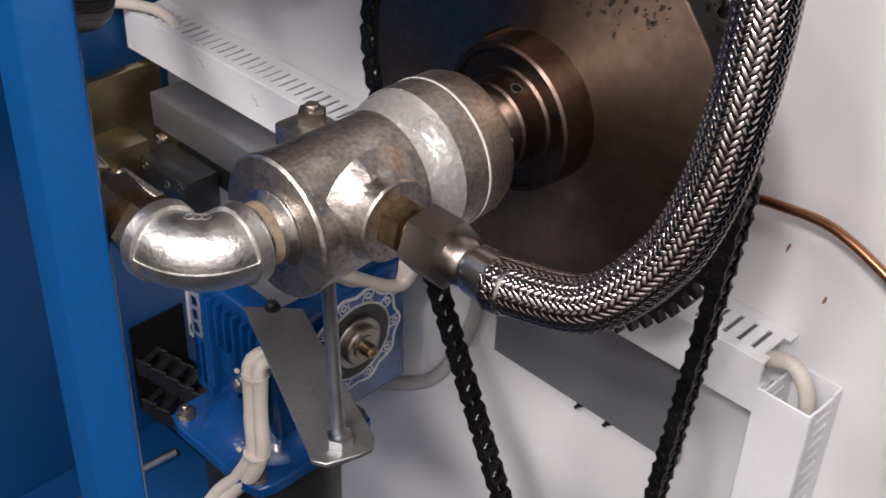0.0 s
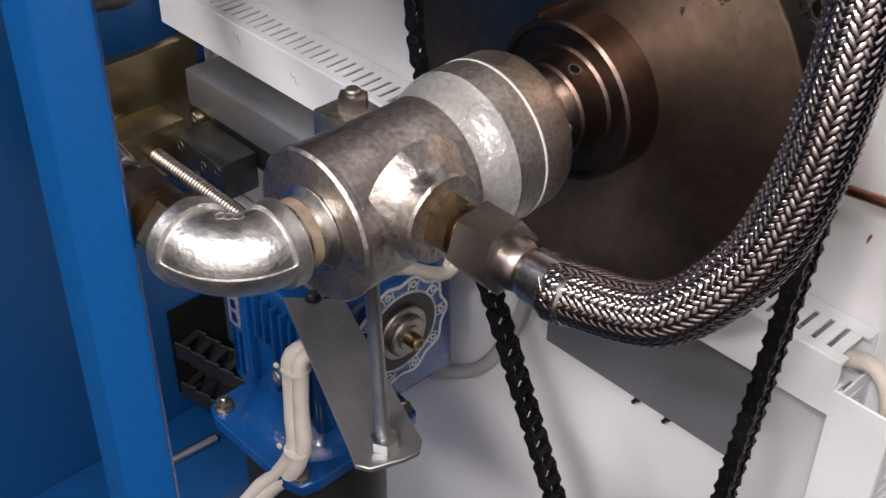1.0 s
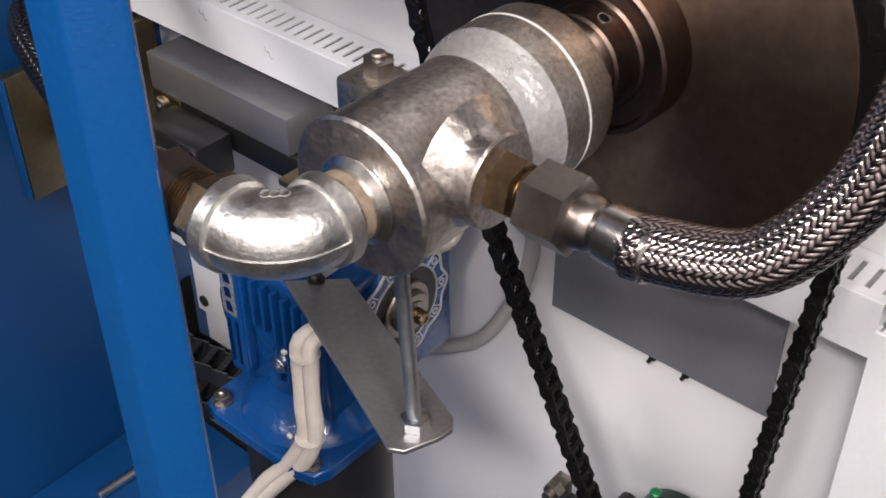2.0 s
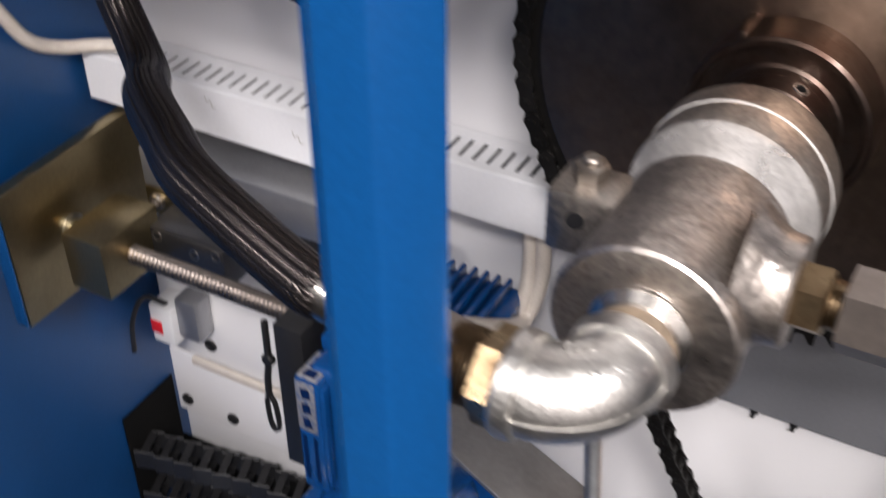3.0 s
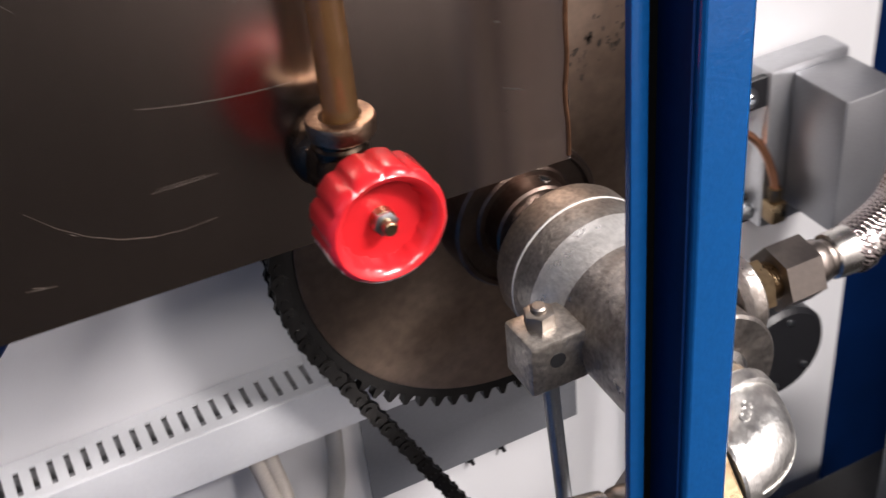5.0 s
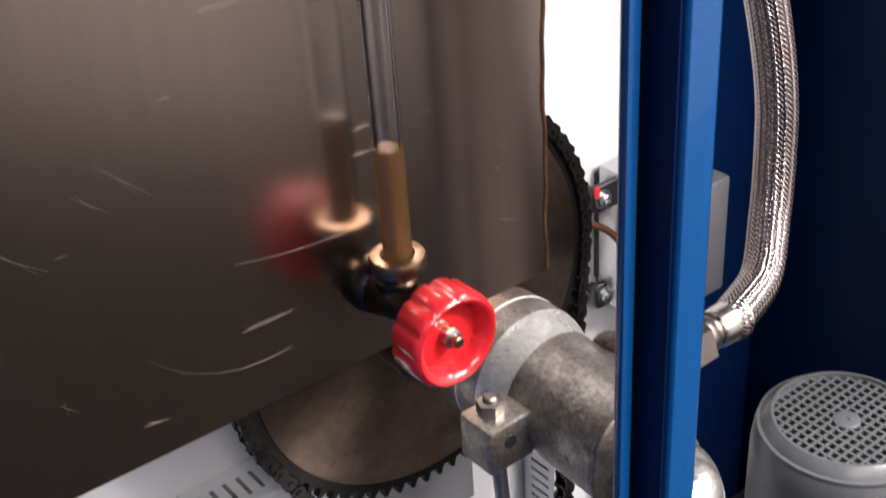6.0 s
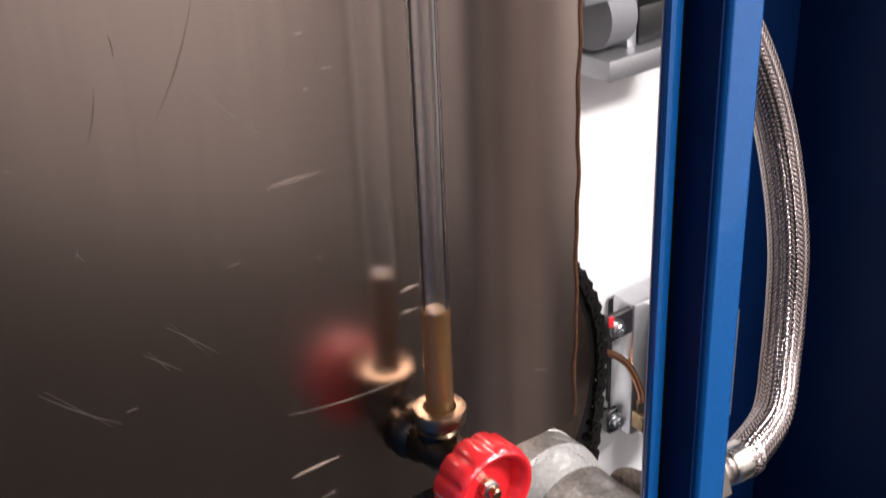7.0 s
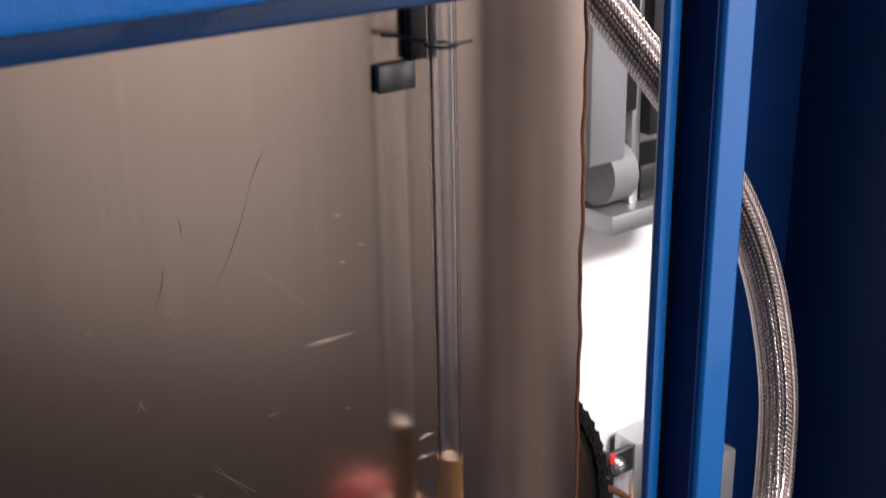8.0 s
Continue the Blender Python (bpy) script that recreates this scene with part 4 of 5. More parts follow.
    part("centre_bolt", lathe((ox + 0.0180, oy, oz), (1, 0, 0), [(0, 0.0062), (0.009, 0.0062), (0.010, 0.0052), (0.010, 0.003), (0.0085, 0.0026)], 20), BRASS, g)
    part("name_plate", box(-0.152, -0.112, -0.172, -0.136, 0.7416, 0.7424, 0.0003), ALU_LIGHT, g)
    # motor under the flange
    part("motor", lathe((-0.134, -0.171, 0.5975), (0, 0, -1), [(0, 0.058), (0.004, 0.060), (0.24, 0.060), (0.25, 0.055)], 48), BLACKSTEEL, g, "black motor barrel")
    part("motor_label", merge(prism([(0, 0), (0.05, 0), (0.05, 0.03), (0, 0.03)], (-0.122, -0.2325, 0.50), (1, 0.12, 0), (0, 0, 1), 0.0012)), PAPER, g, "white printed label with unreadable bars")
    for k in range(4):
        part("label_bar", prism([(0, 0), (0.034 - 0.006 * (k % 2), 0), (0.034 - 0.006 * (k % 2), 0.0022), (0, 0.0022)], (-0.116, -0.2336, 0.505 + k * 0.0055), (1, 0.12, 0), (0, 0, 1), 0.0006), BLUE, g)
    g.location += Vector((-0.008, 0.003, -0.004))
    return g


gear_motor()

sleeve = thing("cable_sleeve", (-0.105, -0.205, 0.6), "pair of cream sleeved cables tied together", "cable")
CS = [(-0.080, -0.165, 0.726), (-0.084, -0.192, 0.731), (-0.0895, -0.211, 0.727), (-0.090, -0.2135, 0.705), (-0.0885, -0.216, 0.672), (-0.0865, -0.218, 0.642), (-0.099, -0.222, 0.608), (-0.128, -0.227, 0.567), (-0.153, -0.231, 0.525), (-0.178, -0.236, 0.47), (-0.20, -0.245, 0.40), (-0.21, -0.25, 0.30), (-0.21, -0.25, 0.06)]
for dx, dy in ((-0.0048, -0.001), (0.0048, 0.001)):
    part("sleeve", tube([(x + dx, y + dy, z) for x, y, z in CS], 0.0062, 14, 0.006, shape=lambda t: 1 + 0.05 * math.sin(90 * t)), CABLE, sleeve)
for z, x, y in ((0.716, -0.0898, -0.2125), (0.638, -0.0872, -0.2183)):
    part("cable_tie", merge(lathe((x, y, z - 0.001), (0, 0, 1), [(0, 0.0112), (0.002, 0.0112)], 20), box(x - 0.0145, x - 0.0105, y - 0.010, y - 0.007, z - 0.0015, z + 0.0015, 0.0005)), CABLE, sleeve, "cream cable tie")

for pts, r in (([(-0.110, -0.03, 0.80), (-0.104, -0.035, 0.765), (-0.100, -0.05, 0.735), (-0.104, -0.07, 0.715), (-0.112, -0.145, 0.775)], 0.006), ([(-0.098, -0.03, 0.80), (-0.094, -0.035, 0.765), (-0.092, -0.045, 0.740), (-0.098, -0.065, 0.72), (-0.105, -0.145, 0.777)], 0.006)):
    solo("cable", tube(pts, r, 12, 0.005), CABLE, "cream sleeved cable hanging from the duct", "cable", "cream cables")
solo("cable", tube([(-0.045, -0.03, 0.80), (-0.042, -0.02, 0.755), (-0.046, -0.016, 0.70), (-0.065, -0.014, 0.645), (-0.10, -0.014, 0.585), (-0.16, -0.02, 0.545), (-0.20, -0.03, 0.53)], 0.0065, 14, 0.005), CABLE_GREY, "grey cable curving down the back plate", "cable", "grey cables")
solo("cable", tube([(0.222, -0.034, 0.818), (0.238, -0.040, 0.832), (0.252, -0.042, 0.836), (0.263, -0.041, 0.823), (0.266, -0.036, 0.795), (0.266, -0.034, 0.76)], 0.0055, 14, 0.003), CABLE, "cream cable looping between the two ducts", "cable", "cream cables")
solo("cable", tube([(-0.499, -0.20, 1.02), (-0.498, -0.15, 0.945), (-0.498, -0.124, 0.898), (-0.497, -0.107, 0.871), (-0.494, -0.081, 0.854), (-0.478, -0.055, 0.848), (-0.452, -0.045, 0.847), (-0.436, -0.040, 0.838), (-0.432, -0.038, 0.82)], 0.0055, 12, 0.006), CABLE, "cream cable running into the duct's end", "cable", "cream cables")

# ---- slide mechanism beside the side panel ----
slide = thing("slide_bracket", (-0.49, -0.1, 0.7), "yellow passivated steel bracket plate with a clamp block", "bracket")
part("plate", box(-0.474, -0.462, -0.200, -0.045, 0.667, 0.792, 0.0015), YELLOWZINC, slide)
part("plate_edge", box(-0.4745, -0.4625, -0.2025, -0.2005, 0.669, 0.791, 0.0005), BLUE_PANEL, slide, "edge with blue overspray")
part("stay", box(-0.5045, -0.4745, -0.110, -0.060, 0.70, 0.76, 0.0015), YELLOWZINC, slide)
part("washer", lathe((-0.4615, -0.137, 0.727), (1, 0, 0), [(0, 0.012), (0.002, 0.012), (0.002, 0.008)], 28), ZINC, slide)
part("spacer_rod", rod((-0.4615, -0.137, 0.727), (-0.437, -0.137, 0.727), 0.0075, 20), YELLOWZINC, slide)
part("block", box(-0.438, -0.398, -0.170, -0.105, 0.699, 0.751, 0.0015), YELLOWZINC, slide)
screw = thing("lead_screw", (-0.33, -0.139, 0.725), "threaded dull brownish steel adjusting rod", "rod")
part("thread", threaded((-0.3978, -0.139, 0.725), (-0.238, -0.139, 0.725), 0.0080, 0.0040, 20), NUTSTEEL, screw)
endblock = thing("end_block", (-0.24, -0.14, 0.70), "dark steel end block of the adjusting rod", "bracket")
part("block", box(-0.2385, -0.214, -0.158, -0.118, 0.60, 0.740, 0.0012), BLACKSTEEL, endblock)
hook = thing("hanging_hook", (-0.267, -0.15, 0.64), "small black hook hanging from the adjusting rod", "hook")
part("head", lathe((-0.265, -0.153, 0.680), (0, 1, 0), [(0, 0.004), (0.0012, 0.0056), (0.005, 0.0056), (0.006, 0.004)], 18), BLACKSTEEL, hook)
part("shank", tube([(-0.2655, -0.149, 0.717), (-0.2652, -0.150, 0.680), (-0.268, -0.150, 0.660), (-0.269, -0.150, 0.640)], 0.0028, 10, 0.004), BLACKSTEEL, hook)
part("loop", tube([(-0.269, -0.150, 0.641), (-0.2715, -0.150, 0.634), (-0.2705, -0.150, 0.612), (-0.2665, -0.150, 0.604), (-0.2625, -0.150, 0.611), (-0.2640, -0.150, 0.633), (-0.268, -0.150, 0.641)], 0.0022, 10, 0.003), BLACKSTEEL, hook)
bar = thing("aluminium_bar", (-0.35, -0.04, 0.77), "square grey aluminium bar under the duct", "bar")
part("bar", box(-0.432, -0.250, -0.060, -0.006, 0.739, 0.775, 0.0012), ALU, bar)
part("bar_foot", box(-0.432, -0.392, -0.0605, -0.020, 0.712, 0.7388, 0.0012), YELLOWZINC, bar, "yellow passivated end foot")
part("bar_screw", lathe((-0.4322, -0.034, 0.757), (-1, 0, 0), [(0, 0.006), (0.001, 0.006), (0.001, 0.004)], 18), BLACKSTEEL, bar)
part("end_screw", lathe((-0.419, -0.0606, 0.727), (0, -1, 0), [(0, 0.0075), (0.0035, 0.0072), (0.0045, 0.006), (0.0045, 0.0038), (0.0015, 0.0035)], 20), BOLT, bar)
strip = thing("support_strip", (-0.22, -0.05, 0.77), "flat yellow passivated steel strip", "bracket")
part("strip", box(-0.223, -0.1975, -0.102, -0.0008, 0.743, 0.749, 0.0008), YELLOWZINC, strip)
black_clamp = thing("linear_bearing", (-0.40, -0.10, 0.70), "black steel bearing block with socket screws", "bearing block")
bblock = part("block", box(-0.398, -0.322, -0.101, -0.0625, 0.697, 0.736, 0.002), DARKSTEEL, black_clamp)
for x, z in ((-0.388, 0.728), (-0.352, 0.722), (-0.366, 0.706), (-0.330, 0.728)):
    part("screw_hole", annulus((x, -0.1005, z), (0, -1, 0), [(0, 0.0052), (0.0010, 0.0050), (0.0010, 0.0036), (0, 0.0034)], 18), BOLT, bblock)
    part("socket", lathe((x, -0.1008, z), (0, -1, 0), [(0, 0.0034), (0.0004, 0.0034)], 16), BLACKSTEEL, bblock)

# black strip along the bar's underside, with a round black end
part("rail", box(-0.391, -0.236, -0.058, 0.0045, 0.712, 0.7385, 0.0015), BLACKSTEEL, black_clamp, "black strip under the bar")
part("rail_end", lathe((-0.2358, -0.030, 0.727), (1, 0, 0), [(0, 0.020), (0.010, 0.020), (0.012, 0.018)], 28), BLACKSTEEL, black_clamp, "round black end piece")

wiring = thing("mounting_plate", (-0.44, -0.01, 0.45), "white mounting plate with dark socket screws", "plate")
part("upper_plate", box(-0.522, -0.372, -0.010, -0.0006, 0.462, 0.560, 0.0008), WHITE, wiring)
part("lower_plate", box(-0.530, -0.365, -0.006, -0.0006, 0.367, 0.452, 0.0008), WHITE, wiring)
for x, z, y in ((-0.466, 0.483, -0.0101), (-0.514, 0.385, -0.0061), (-0.456, 0.384, -0.0061), (-0.502, 0.485, -0.0101)):
    part("socket_screw", lathe((x, y, z), (0, -1, 0), [(0, 0.0068), (0.002, 0.0068), (0.0026, 0.006), (0.0026, 0.0038), (0.001, 0.0034)], 20), BLACKSTEEL, wiring)
part("strip", box(-0.49, -0.375, -0.016, -0.0102, 0.452, 0.461, 0.001), CABLE, wiring, "cream plastic strip")
sensor = thing("limit_switch", (-0.50, -0.03, 0.53), "small grey limit switch with a red label", "switch")
part("case", box(-0.520, -0.494, -0.040, -0.0102, 0.503, 0.547, 0.002), PAPER, sensor, "off-white plastic case")
part("housing", box(-0.4935, -0.468, -0.034, -0.0102, 0.512, 0.560, 0.004), ALU, sensor, "grey rear housing")
part("red_label", box(-0.519, -0.506, -0.0412, -0.0402, 0.515, 0.530, 0.0003), RED, sensor)
part("lever", tube([(-0.505, -0.03, 0.545), (-0.512, -0.05, 0.565), (-0.522, -0.06, 0.54), (-0.528, -0.06, 0.50)], 0.0025, 10, 0.004), BLACKSTEEL, sensor)


def drag_chain():
    d = thing("cable_chain", (-0.45, -0.04, 0.30), "black plastic cable drag chain", "cable chain")
    seg = mesh_of("chain_link", merge(box(-0.011, 0.011, -0.016, -0.013, -0.012, 0.012, 0.001, 1), box(-0.011, 0.011, 0.013, 0.016, -0.012, 0.012, 0.001, 1), box(-0.004, 0.004, -0.014, 0.014, 0.009, 0.0115, 0, 1), box(-0.004, 0.004, -0.014, 0.014, -0.0115, -0.009, 0, 1)), BLACKSTEEL)
    for row, z in enumerate((0.396, 0.335)):
        for k in range(11):
            ob = new("chain_link", seg)
            ob.parent = d
            ob.matrix_parent_inverse = Matrix.Translation(-d.location)
            ob.matrix_basis = pose(-0.492 + k * 0.0185, -0.062 + 0.0065 * k * (1 if k < 7 else 0.9), z - 0.0045 * k, 0, 0, 18)
    part("tray", box(-0.503, -0.26, -0.096, -0.0006, 0.228, 0.243, 0.001), WHITE, d, "white tray edge")
    # thin black sheets stand in for the shade behind the chain
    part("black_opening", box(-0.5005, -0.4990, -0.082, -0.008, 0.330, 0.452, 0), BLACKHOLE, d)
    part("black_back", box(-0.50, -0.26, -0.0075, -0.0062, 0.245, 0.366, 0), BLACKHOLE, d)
    return d


DRAG = drag_chain()
ledge = thing("base_ledge", (-0.42, -0.2, 0.2), "blue painted steel ledge with a steel pin", "ledge")
part("ledge", box(-0.5045, -0.362, -0.45, -0.056, 0.05, 0.295, 0.002), BLUE_PANEL, ledge)
part("pin", rod((-0.446, -0.205, 0.3006), (-0.4385, -0.078, 0.3006), 0.0058, 16, 0.001), ZINC, ledge, "bright steel pin")

# ---- drive motor and tensioner ----
tens = thing("chain_tensioner", (0.06, -0.05, 0.55), "black chain tensioner bracket with bolts", "tensioner")
part("bracket", box(0.045, 0.105, -0.092, -0.080, 0.36, 0.560, 0.002), BLACKSTEEL, tens)
part("bolt", merge(hexnut((0.053, -0.092, 0.571), (0, -1, 0), 0.014, 0.009, 0.2), rod((0.053, -0.082, 0.571), (0.053, -0.107, 0.571), 0.0045, 14), box(0.047, 0.060, -0.0915, -0.0805, 0.559, 0.577, 0.001)), BOLT, tens)
part("wall_arm", box(0.06, 0.10, -0.0795, -0.0005, 0.36, 0.40, 0.002), BLACKSTEEL, tens)
part("roller", lathe((0.115, -0.085, 0.594), (0, -1, 0), [(0, 0.009), (0.022, 0.009), (0.024, 0.008)], 28), BLACKSTEEL, tens)
part("roller_bolt", hexnut((0.115, -0.1095, 0.594), (0, -1, 0), 0.011, 0.005, 0.1), BOLT, tens)
dm = thing("drive_motor", (0.17, -0.06, 0.5), "dark green drive gear motor with a green plug", "gear motor")
part("housing", merge(lathe((0.156, -0.080, 0.586), (0, -1, 0), [(0, 0.033), (0.002, 0.036), (0.016, 0.036), (0.019, 0.032), (0.019, 0.024)], 56), box(0.146, 0.176, -0.0805, -0.0005, 0.40, 0.535, 0.003)), DARKGREEN, dm)
part("plug", merge(lathe((0.1335, -0.090, 0.611), (0, 0, 1), [(0, 0.0045), (0.006, 0.0045), (0.007, 0.0035)], 16)), GREEN, dm, "small green plug")

motor = thing("fan_motor", (0.42, -0.245, 0.55), "silver-grey electric motor with a grid fan cover", "motor")
MX, MY, MZ = 0.4095, -0.242, 0.768
cowl = part("fan_cowl", annulus((MX, MY, MZ - 0.16), (0, 0, 1), [(0, 0.079), (0.125, 0.079), (0.143, 0.077), (0.156, 0.068), (0.160, 0.0635), (0.160, 0.061), (0.152, 0.061), (0.15, 0.075), (0, 0.076)], 64), SILVERPAINT, motor, "silver-grey fan cowl")
# black disc gives the shade inside the cowl as colour
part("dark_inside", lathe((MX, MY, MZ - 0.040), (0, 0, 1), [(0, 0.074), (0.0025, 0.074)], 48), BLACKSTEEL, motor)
for k in range(-7, 8):
    q = k * 0.0083
    h = math.sqrt(max(0.0, 0.0625**2 - q * q))
    if h > 0.006:
        part("grille_bar", box(MX + q - 0.0012, MX + q + 0.0012, MY - h, MY + h, MZ - 0.0055, MZ - 0.0035, 0), SILVERPAINT, cowl)
        part("grille_bar", box(MX - h, MX + h, MY + q - 0.0012, MY + q + 0.0012, MZ - 0.0056, MZ - 0.0036, 0), SILVERPAINT, cowl)
part("grille_hub", lathe((MX, MY, MZ - 0.006), (0, 0, 1), [(0, 0.012), (0.0028, 0.012), (0.0034, 0.011), (0.0034, 0.0024), (0.002, 0.002)], 32), SILVERPAINT, cowl)
part("barrel", lathe((MX, MY, 0.06), (0, 0, 1), [(0, 0.058), (0.548, 0.058)], 48), SILVERPAINT, motor)
for k in range(24):
    a = 2 * math.pi * k / 24
    part("cooling_fin", moved(box(0.056, 0.068, -0.0012, 0.0012, 0.25, 0.60, 0), Matrix.Translation((MX, MY, 0)) @ Matrix.Rotation(a, 4, "Z")), SILVERPAINT, motor)

# ---- solenoid unit, pipe and upper bracket on the back plate ----
relay = thing("actuator_box", (0.36, -0.06, 0.9), "light grey actuator box with black feet and screws", "actuator")
part("case", box(0.338, 0.4145, -0.047, -0.018, 0.815, 0.957, 0.004), ALU_LIGHT, relay)
part("lid", box(0.3585, 0.411, -0.106, -0.0475, 0.836, 0.9515, 0.003), ALU, relay)
part("black_panel", box(0.4115, 0.4155, -0.097, -0.062, 0.841, 0.936, 0.002), BLACK, relay)
part("base", box(0.34, 0.41, -0.0175, -0.0005, 0.836, 0.946, 0.002), BLACK, relay)
for x, y, z in ((0.318, -0.0440, 0.940), (0.336, -0.0300, 0.826)):
    ear = [(0.0, -0.013), (0.034, -0.013), (0.034, 0.013), (0.0, 0.013), (-0.004, 0.009), (-0.005, 0.0), (-0.004, -0.009)]
    part("foot", prism(ear, (x - 0.007, y, z), (1, 0, 0), (0, 0, 1), -0.006, 0.0008), BLACK, relay, "black mounting foot")
    part("stand_off", rod((x, -0.0005, z), (x, y + 0.0061, z), 0.0055, 16), BLACKSTEEL, relay)
    part("foot_screw", merge(lathe((x, y - 0.0002, z), (0, -1, 0), [(0, 0.0092), (0.0014, 0.0092), (0.0016, 0.0075)], 24), lathe((x, y - 0.0015, z), (0, -1, 0), [(0, 0.0062), (0.0045, 0.0062), (0.0055, 0.005), (0.0055, 0.003), (0.002, 0.0028)], 20)), ZINC, relay)
part("red_tag", box(0.3075, 0.3135, -0.0460, -0.0442, 0.9445, 0.9545, 0.0004), RED, relay)
pipe = thing("copper_pipe", (0.26, -0.03, 0.93), "thin bent copper pipe with a brass fitting", "pipe")
part("pipe", tube([(0.185, -0.022, 0.925), (0.210, -0.030, 0.934), (0.247, -0.030, 0.936), (0.285, -0.033, 0.925), (0.3145, -0.036, 0.910), (0.3300, -0.042, 0.894), (0.3365, -0.050, 0.872), (0.337, -0.0545, 0.857)], 0.0034, 12, 0.004), COPPER, pipe)
part("fitting", merge(hexnut((0.337, -0.0545, 0.848), (0, 0, 1), 0.010, 0.012, 0.1), box(0.330, 0.344, -0.062, -0.0472, 0.830, 0.8482, 0.0015)), BRASS, pipe, "brass fitting")
upper = thing("cylinder_bracket", (0.30, -0.05, 1.25), "grey steel bracket holding a dark cylinder", "bracket")
part("upright", box(0.296, 0.306, -0.060, -0.0105, 1.2045, 1.50, 0.001), ALU_LIGHT, upper, "light edge of the upright plate")
part("foot_plate", box(0.262, 0.37, -0.075, -0.0105, 1.188, 1.2045, 0.001), ALU, upper)
part("guard", box(0.226, 0.2654, -0.085, -0.0105, 1.2545, 1.50, 0.004), GREY, upper)
part("cylinder_rod", box(0.2656, 0.2956, -0.066, -0.0105, 1.285, 1.50, 0.003), BLACKSTEEL, upper, "black cylinder rod guide")
part("roller", lathe((0.268, -0.045, 1.232), (1, 0, 0), [(0, 0.026), (0.027, 0.026), (0.0275, 0.025)], 40), GREY, upper)
part("cylinder", box(0.3062, 0.40, -0.070, -0.0105, 1.262, 1.50, 0.004), BLACKSTEEL, upper, "black cylinder body")
part("lower_cylinder", box(0.3062, 0.38, -0.062, -0.0105, 1.2046, 1.236, 0.004), BLACKSTEEL, upper)
part("cylinder_screw", lathe((0.326, -0.0702, 1.292), (0, -1, 0), [(0, 0.007), (0.004, 0.007), (0.005, 0.006), (0.005, 0.0035), (0.002, 0.003)], 20), ZINC, upper)

valve_body = thing("round_cover", (0.347, -0.07, 0.694), "round black cover with three screws on a silver housing", "cover")
part("housing", lathe((0.347, -0.0105, 0.694), (0, -1, 0), [(0, 0.050), (0.028, 0.050), (0.031, 0.048)], 48), SILVERPAINT, valve_body)
part("cap", lathe((0.347, -0.0415, 0.694), (0, -1, 0), [(0, 0.046), (0.024, 0.046), (0.028, 0.042), (0.028, 0.02)], 48), BLACK, valve_body, "black round cap")
for w in (80, 150, 200, 260, 320):
    a = radians(w)
    part("screw", lathe((0.347 + 0.033 * math.cos(a), -0.0696, 0.694 + 0.033 * math.sin(a)), (0, -1, 0), [(0, 0.0032), (0.0016, 0.003), (0.0018, 0.0025)], 16), ZINC, valve_body)
mount = thing("motor_mount", (0.42, -0.2, 0.4), "black painted steel motor mount", "mount")
part("mount_body", box(0.30, 0.52, -0.32, -0.12, 0.051, 0.585, 0.004), BLACKSTEEL, mount)


def mark(a, b, wide, mat, name, bow=0.0):
    """A thin sliver between two places (x, z) on the tank's front."""
    p, q = Vector(a), Vector(b)
    size = (q - p).length
    u = (q - p) / size
    n = 6
    rise = [bow * size * (1 - (2 * k / n - 1) ** 2) for k in range(n + 1)]
    wid = [wide * (1 - abs(2 * k / n - 1)) + 0.00002 for k in range(n + 1)]
    up = [(k / n * size, rise[k] + wid[k]) for k in range(n + 1)]
    dn = [(k / n * size, rise[k] - wid[k]) for k in range(n, -1, -1)]
    bm = prism(up + dn, (p.x, 0.00004, p.y), (u.x, 0, u.y), (-u.y, 0, u.x), 0.00012)
    for v in bm.verts:
        v.co.y += front_y(v.co.x)
    part(name, bm, mat, TANK_THING)


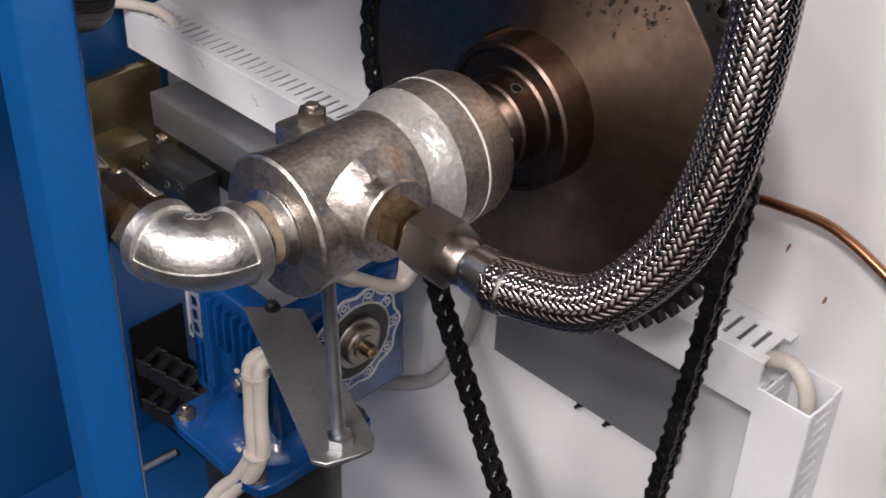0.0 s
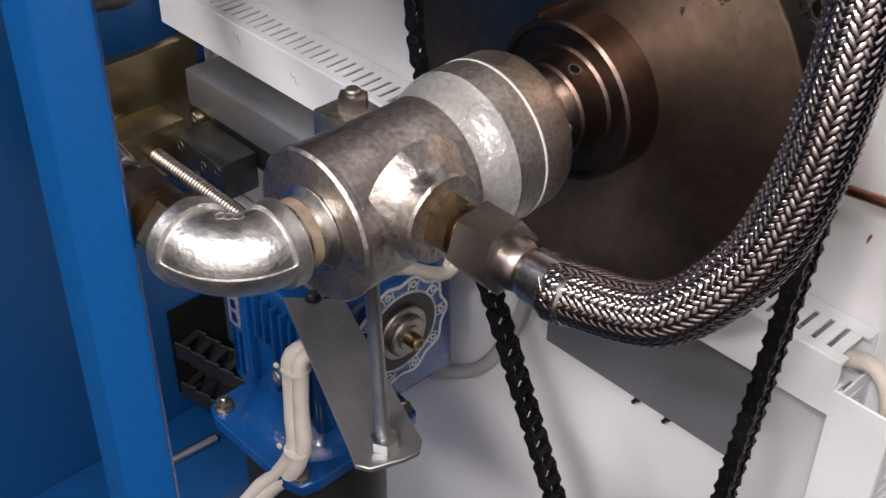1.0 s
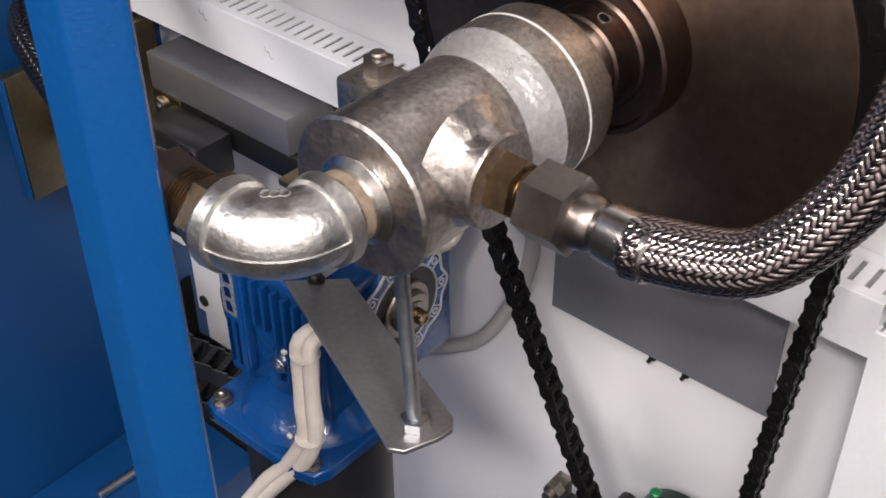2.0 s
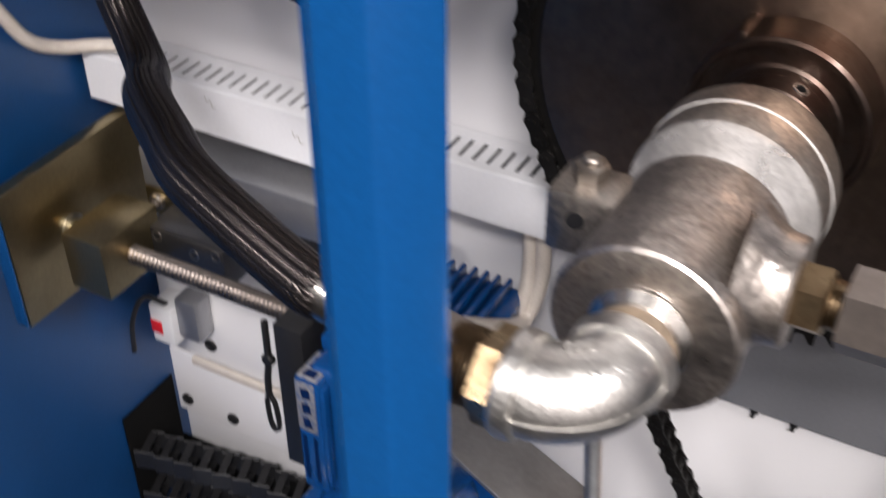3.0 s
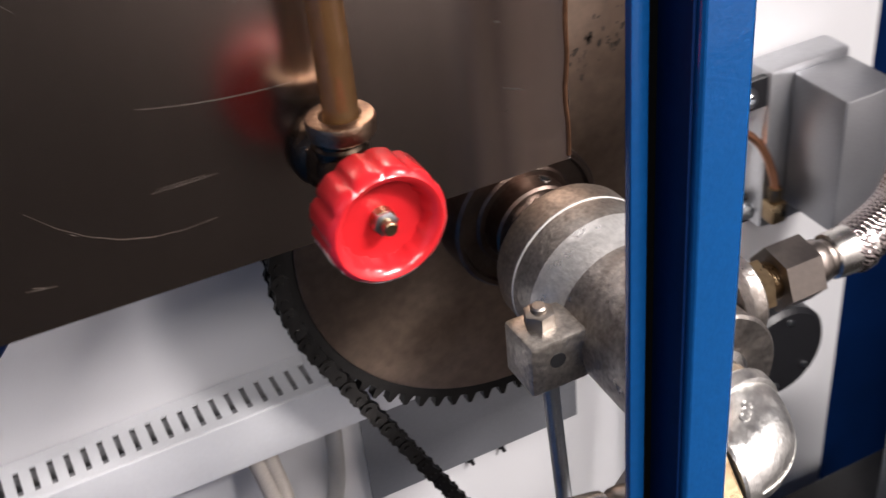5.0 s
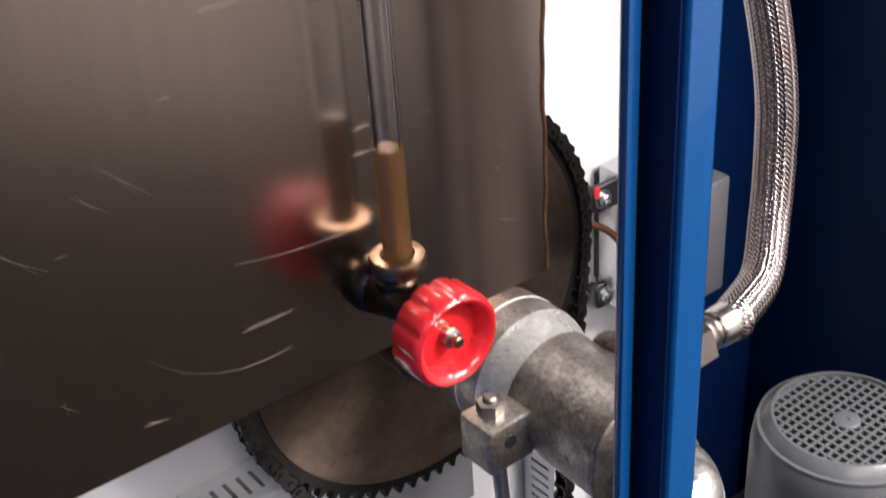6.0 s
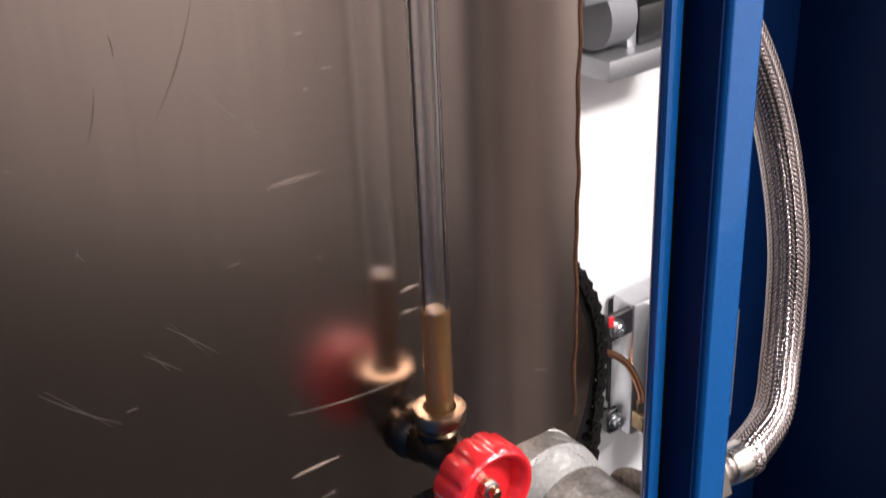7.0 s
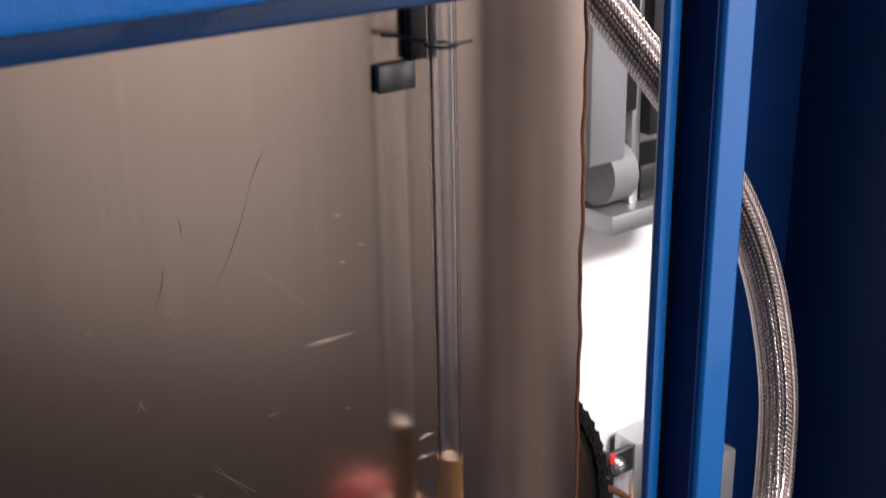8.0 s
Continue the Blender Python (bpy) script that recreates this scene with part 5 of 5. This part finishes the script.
def scratches():
    """Fine scratches on the tank's front."""
    rng = random.Random(7)
    for a, b in (((-0.1965, 1.3645), (-0.155, 1.3265)), ((-0.1659, 1.3140), (-0.1430, 1.3142)), ((-0.2127, 1.2728), (-0.1935, 1.2541)), ((-0.2616, 1.264), (-0.2345, 1.240)),
                 ((-0.2228, 1.2648), (-0.209, 1.2528)), ((-0.169, 1.1832), (-0.146, 1.1836)), ((-0.0470, 1.2277), (-0.0293, 1.2146)), ((-0.110, 1.2503), (-0.100, 1.2512)),
                 ((-0.1114, 1.2400), (-0.1015, 1.2404)), ((-0.2158, 1.1613), (-0.2057, 1.1602)), ((-0.2438, 1.1868), (-0.2377, 1.1804)), ((-0.2398, 1.3128), (-0.2365, 1.3072))):
        mark(a, b, 0.00010, SCRATCH, "scratch", rng.uniform(-0.03, 0.03))
        mark((a[0] + 0.002, a[1] + 0.0009), (b[0] - 0.004, b[1] + 0.0006), 0.00005, SCRATCH, "scratch")
    mark((-0.2088, 1.1896), (-0.1494, 1.167), 0.00004, SCRATCH, "scratch", -0.14)
    mark((-0.1673, 1.2141), (-0.115, 1.2085), 0.00007, SCRATCH, "scratch", -0.03)
    for a, b in (((-0.1474, 1.3476), (-0.1441, 1.3475)), ((-0.1489, 1.3687), (-0.1445, 1.3687)), ((-0.1388, 1.3539), (-0.1338, 1.3532)), ((-0.0408, 1.2097), (-0.0375, 1.2085)), ((-0.0393, 1.1832), (-0.0288, 1.1792))):
        mark(a, b, 0.0004, SCRATCH, "scratch")
    for a, b in (((-0.1859, 1.3879), (-0.2039, 1.3509)), ((-0.2234, 1.3665), (-0.2286, 1.3485)), ((-0.2159, 1.383), (-0.2152, 1.3748)), ((-0.1859, 1.3879), (-0.1766, 1.4040))):
        mark(a, b, 0.00014, SMUDGE, "dark_streak", 0.04)
    for _ in range(22):
        x, z, w, h = rng.uniform(-0.40, -0.03), rng.uniform(1.16, 1.44), rng.uniform(-0.6, 0.2), rng.uniform(0.0015, 0.006)
        mark((x, z), (x + h * math.cos(w), z + h * math.sin(w)), 0.0001, SCRATCH, "scratch")


scratches()


# ---- oil smudges on the drum sprocket, scuffs on the wall and on the duct ----
def smudges():
    rng = random.Random(3)
    for k in range(46):
        w = rng.gauss(0, 1)
        x, z = 0.134 + 0.016 * w + rng.gauss(0, 0.004), 1.060 + 0.004 * w + rng.gauss(0, 0.009)
        size, turn = rng.choice((0.0008, 0.0012, 0.0016, 0.0028)), rng.uniform(0.2, 1.8)
        poly = [(size * math.cos(v) * rng.uniform(0.5, 1.5), size * 0.55 * math.sin(v) * rng.uniform(0.4, 1.4)) for v in np.linspace(0, 2 * math.pi, 12)[:-1]]
        c, q = math.cos(turn), math.sin(turn)
        part("oil_smudge", prism(poly, (x, DISC_Y - 0.0050, z), (c, 0, q), (-q, 0, c), 0.00011), SMUDGE, drum)
    for x, z, size in ((0.2148, 0.8948, 0.004), (0.2472, 0.8701, 0.0035)):
        poly = [(0.0011 * math.cos(w) * rng.uniform(0.4, 1.2), size * math.sin(w)) for w in np.linspace(0, 2 * math.pi, 13)[:-1]]
        solo("red_scuff", prism(poly, (x, -0.0101, z), (1, 0, 0), (0.2, 0, 1), 0.0002), REDMARK, "small dark red scuff mark on the white plate", "mark", "red scuff marks")


smudges()
pencil = thing("pencil_mark", (-0.33, -0.063, 0.81), "small grey pencil squiggles on the duct cover", "mark")
for x, z in ((-0.374, 0.826), (-0.293, 0.818)):
    part("squiggle", tube([(x, -0.0580, z + 0.006), (x + 0.002, -0.0580, z + 0.001), (x + 0.005, -0.0580, z + 0.003), (x + 0.007, -0.0580, z - 0.003), (x + 0.010, -0.0580, z - 0.002)], 0.00035, 6, 0.001), CABLE_GREY, pencil)

# ---- settle groups of things against the plate and the shaft ----
for ob, shift in ((endblock, (-0.003, -0.011, 0.0)), (bar, (-0.005, -0.015, 0.001)), (strip, (-0.005, -0.010, 0.001)), (black_clamp, (-0.004, -0.015, 0.001)),
                  (wiring, (0.022, -0.012, 0.034)), (sensor, (0.035, -0.014, 0.029)), (DRAG, (-0.004, -0.016, 0.001)), (ledge, (0.0, -0.017, 0.003)), (relay, (-0.006, 0.002, 0.001)),
                  (tens, (-0.010, 0.005, -0.008)), (dm, (-0.010, 0.012, -0.008)), (sleeve, (0.0, -0.006, 0.001))):
    ob.location += Vector(shift)
